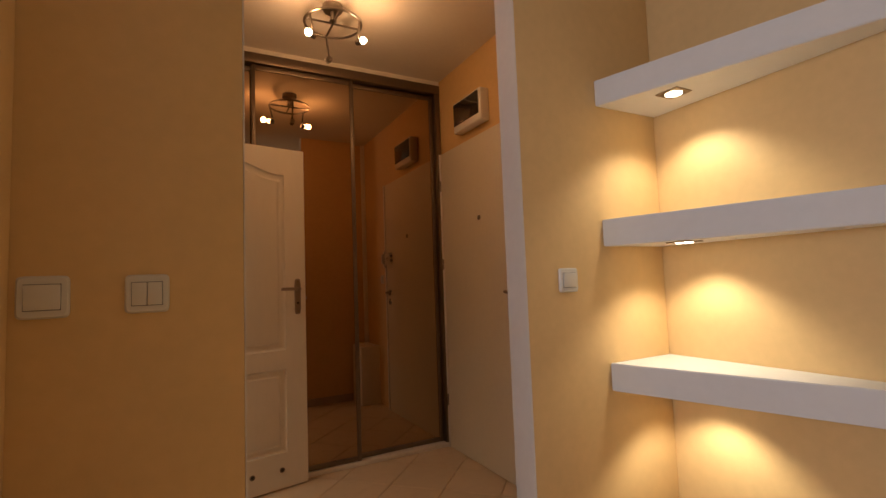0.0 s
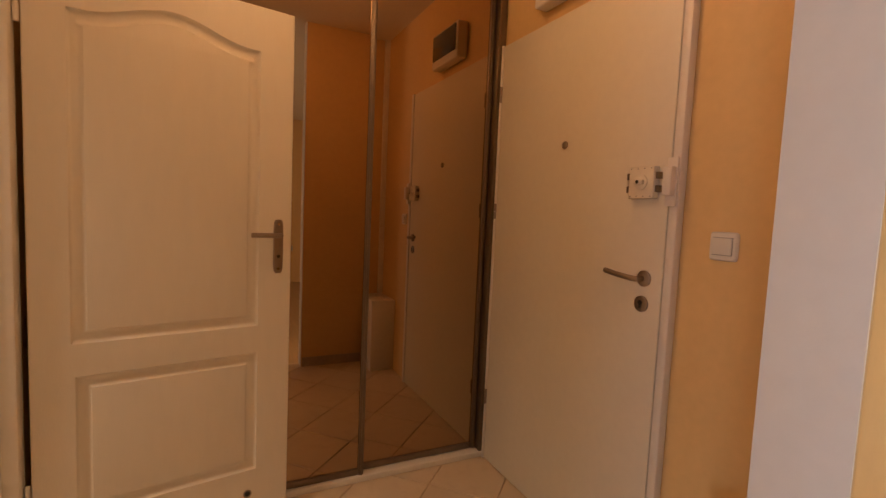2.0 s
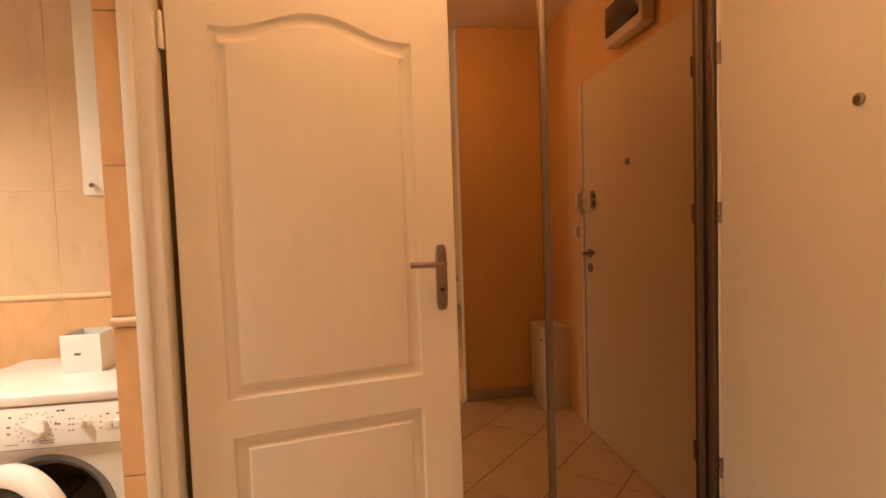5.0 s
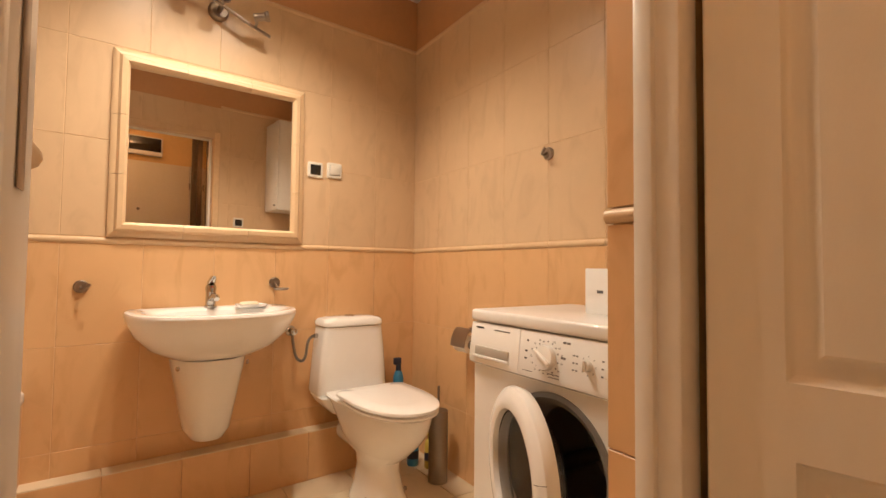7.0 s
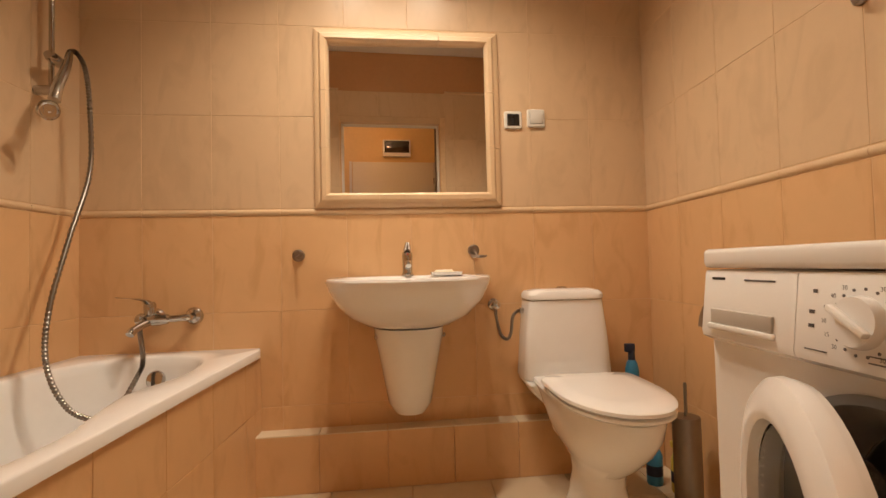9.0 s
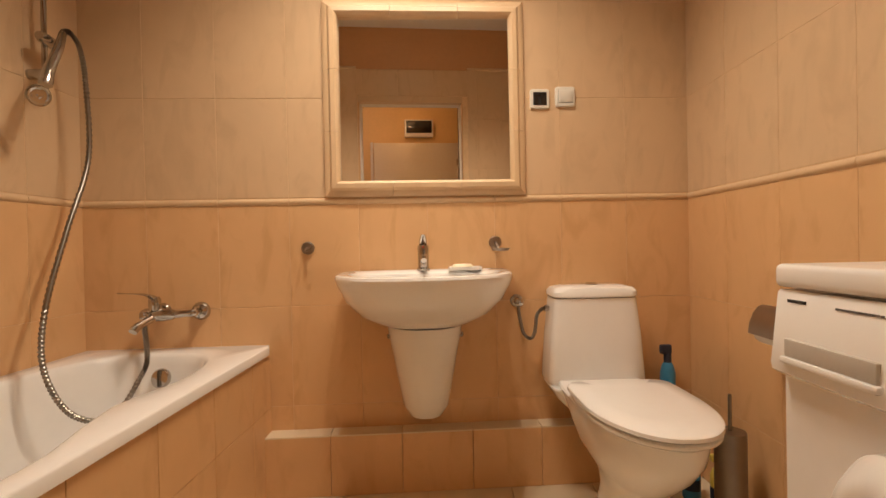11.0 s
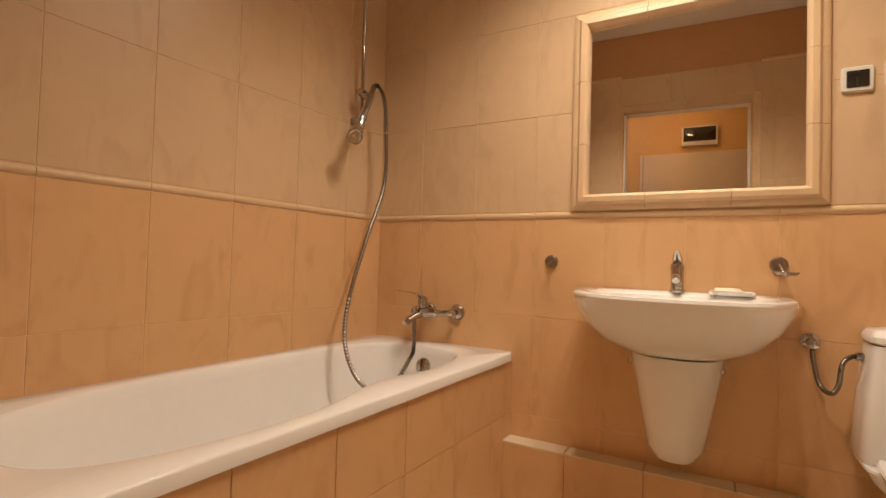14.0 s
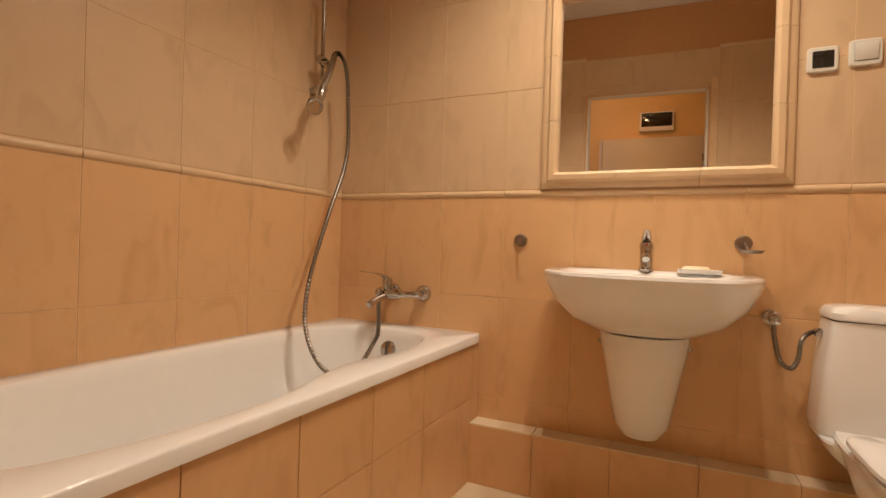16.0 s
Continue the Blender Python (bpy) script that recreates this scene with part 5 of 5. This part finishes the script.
for a in (90, 210, 330):
    q = radians(a)
    c = HC + Vector((0.14 * math.cos(q), 0.22, 0.14 * math.sin(q)))
    part("drum_paddle", lathe([(0.022, -0.10), (0.026, 0.0), (0.022, 0.10)], c, (0, 1, 0), 10), M_STEEL, drum)
bm = box(-0.098, YF - 0.002, 0.455, -0.080, YF + 0.001, 0.505, 0.001)
part("latch_plate", bm, M_PLASTIC, wash)
# Slot drawn as a black block, its shade put into the colour.
part("latch_slot", box(-0.094, YF - 0.003, 0.470, -0.084, YF - 0.0015, 0.490), M_DARK, wash)
# porthole door, hinged on the far side and ajar
DA = radians(23)
hinge = Vector((HC.x - 0.212, YF - 0.012, HC.z))
axis = Vector((-math.sin(DA), -math.cos(DA), 0))
dc = hinge + Vector((math.cos(DA), -math.sin(DA), 0)) * 0.212
pd = part("porthole_door", lathe([(0.150, -0.004), (0.204, -0.004), (0.207, 0.006), (0.205, 0.018), (0.190, 0.030), (0.165, 0.034), (0.152, 0.030), (0.148, 0.010)], dc, axis, 64, None, False, False), M_PLASTIC, wash, "white plastic porthole ring")
part("inner_ring", lathe([(0.204, -0.004), (0.200, -0.014), (0.160, -0.020), (0.146, -0.010), (0.148, 0.010)], dc, axis, 64, None, False, False), M_PLASTIC, pd)
part("porthole_glass", lathe([(0.149, 0.016), (0.147, 0.004), (0.138, -0.030), (0.118, -0.065), (0.07, -0.082), (0.01, -0.084), (0.01, -0.079), (0.066, -0.077), (0.113, -0.061), (0.133, -0.028), (0.143, 0.006), (0.144, 0.016)], dc, axis, 56, None, False, False), M_DRUMGLASS, pd, "clear glass bowl")
side = Vector((math.cos(DA), -math.sin(DA), 0))
for a in (-14, 16):
    q = radians(a)
    d = side * math.cos(q) + Vector((0, 0, 1)) * math.sin(q)
    part("grip_seam", tube([dc + d * 0.158 - axis * 0.0 + axis * 0.0335, dc + d * 0.188 + axis * 0.0305, dc + d * 0.2055 + axis * 0.017], 0.0010, 6), M_GREY, pd)
part("hinge_block", box(hinge.x - 0.016, YF - 0.016, HC.z - 0.05, hinge.x + 0.012, YF - 0.0005, HC.z + 0.05, 0.004), M_PLASTIC, wash)
for k in range(4):
    part("foot", lathe([(0.022, 0), (0.022, 0.012), (0.010, 0.014), (0.010, 0.021)], ((X0 + 0.05, X1 - 0.05)[k % 2], (YF + 0.05, YB - 0.05)[k // 2], WF), (0, 0, 1), 14), M_DARK, wash)
wash.location += Vector((-0.004, 0.018, -0.011))
pot = thing("white_pot", (-0.31, 4.28, WT), "white square container with a dark opening on the washer", "container")
part("shell", loft([[Vector((-0.305 + a * s, 4.29 + b * s, z)) for a, b in ((-0.062, -0.062), (0.062, -0.062), (0.062, 0.062), (-0.062, 0.062))] for s, z in ((0.98, WT + 0.0005), (1.0, WT + 0.004), (1.0, WT + 0.128), (0.985, WT + 0.130), (0.93, WT + 0.130), (0.93, WT + 0.03))]), M_PLASTIC, pot)
# Black sheet below the rim stands in for the shaded inside.
part("inset", box(-0.362, 4.233, WT + 0.100, -0.248, 4.347, WT + 0.104), M_DARK, pot)
part("print", box(-0.325, 4.2268, WT + 0.060, -0.305, 4.228, WT + 0.068), M_GREY, pot)
pot.location += Vector((0.0, 0.03, -0.011))

# ---- wall cabinet behind the doorway ----
wc = thing("wall_cabinet", (-0.12, 4.3, 1.44), "narrow white bathroom wall cabinet", "cabinet")
part("body", box(-0.300, 4.337, 1.44, -0.0115, 4.570, 2.20, 0.003), M_FRAME, wc)
dd = part("door", box(-0.298, 4.321, 1.442, -0.0135, 4.3355, 2.198, 0.003), M_FRAME, wc)
part("knob", lathe([(0.005, 0), (0.009, 0.012), (0.007, 0.018)], (-0.262, 4.321, 1.475), (0, -1, 0), 16), M_CHROME, dd)
light_switch("socket_plate", (-0.0105, 4.10, 1.33), (-1, 0, 0), (0, -1, 0), "cream plate with a dark insert on the door wall", 0.082, False, True)

# ---- towel radiator on the doorway wall, over the end of the bathtub ----
warm = thing("towel_radiator", (-0.08, 2.58, 0.95), "white ladder towel radiator on the tiled wall", "radiator")
for y in (2.32, 2.82):
    post = part("upright", loft([rounded(-0.085, y, 0.017, 0.019, z, 5, 20) for z in (0.95, 2.325)]), M_FRAME, warm)
    for z in (1.12, 2.12):
        part("wall_bracket", lathe([(0.010, 0), (0.010, 0.058)], (-0.0105, y, z), (-1, 0, 0), 14), M_FRAME, post)
for k in range(38):
    if k % 11 != 9:
        z = 0.985 + 0.035 * k
        part("rung", tube([Vector((-0.085, 2.336, z)), Vector((-0.098, 2.42, z)), Vector((-0.102, 2.57, z)), Vector((-0.098, 2.72, z)), Vector((-0.085, 2.804, z))], 0.0105, 10), M_FRAME, warm)

# ---- the west wall stands four degrees out of square, with all that is fixed to it ----
SQUARE = Matrix.Translation((-1.834, 3.2, 0)) @ Matrix.Rotation(math.atan(0.074), 4, "Z") @ Matrix.Translation((1.82, -3.2, 0))
for ob in (W_WEST, LEDGE, mirror, blamp, sink, dish, soap, basin_hook, hold, valve, ledge_bottle, bath_switch, display, mix):
    ob.matrix_basis = SQUARE @ ob.matrix_basis
mix.location += Vector((0.0, 0.027, 0.014))
toilet.matrix_basis = SQUARE @ Matrix.Translation((-1.82, TY, 0)) @ Matrix.Rotation(radians(-2.0), 4, "Z") @ Matrix.Translation((1.82, -TY, 0)) @ toilet.matrix_basis
blamp.location += Vector((0.0, 0.0, 0.06))
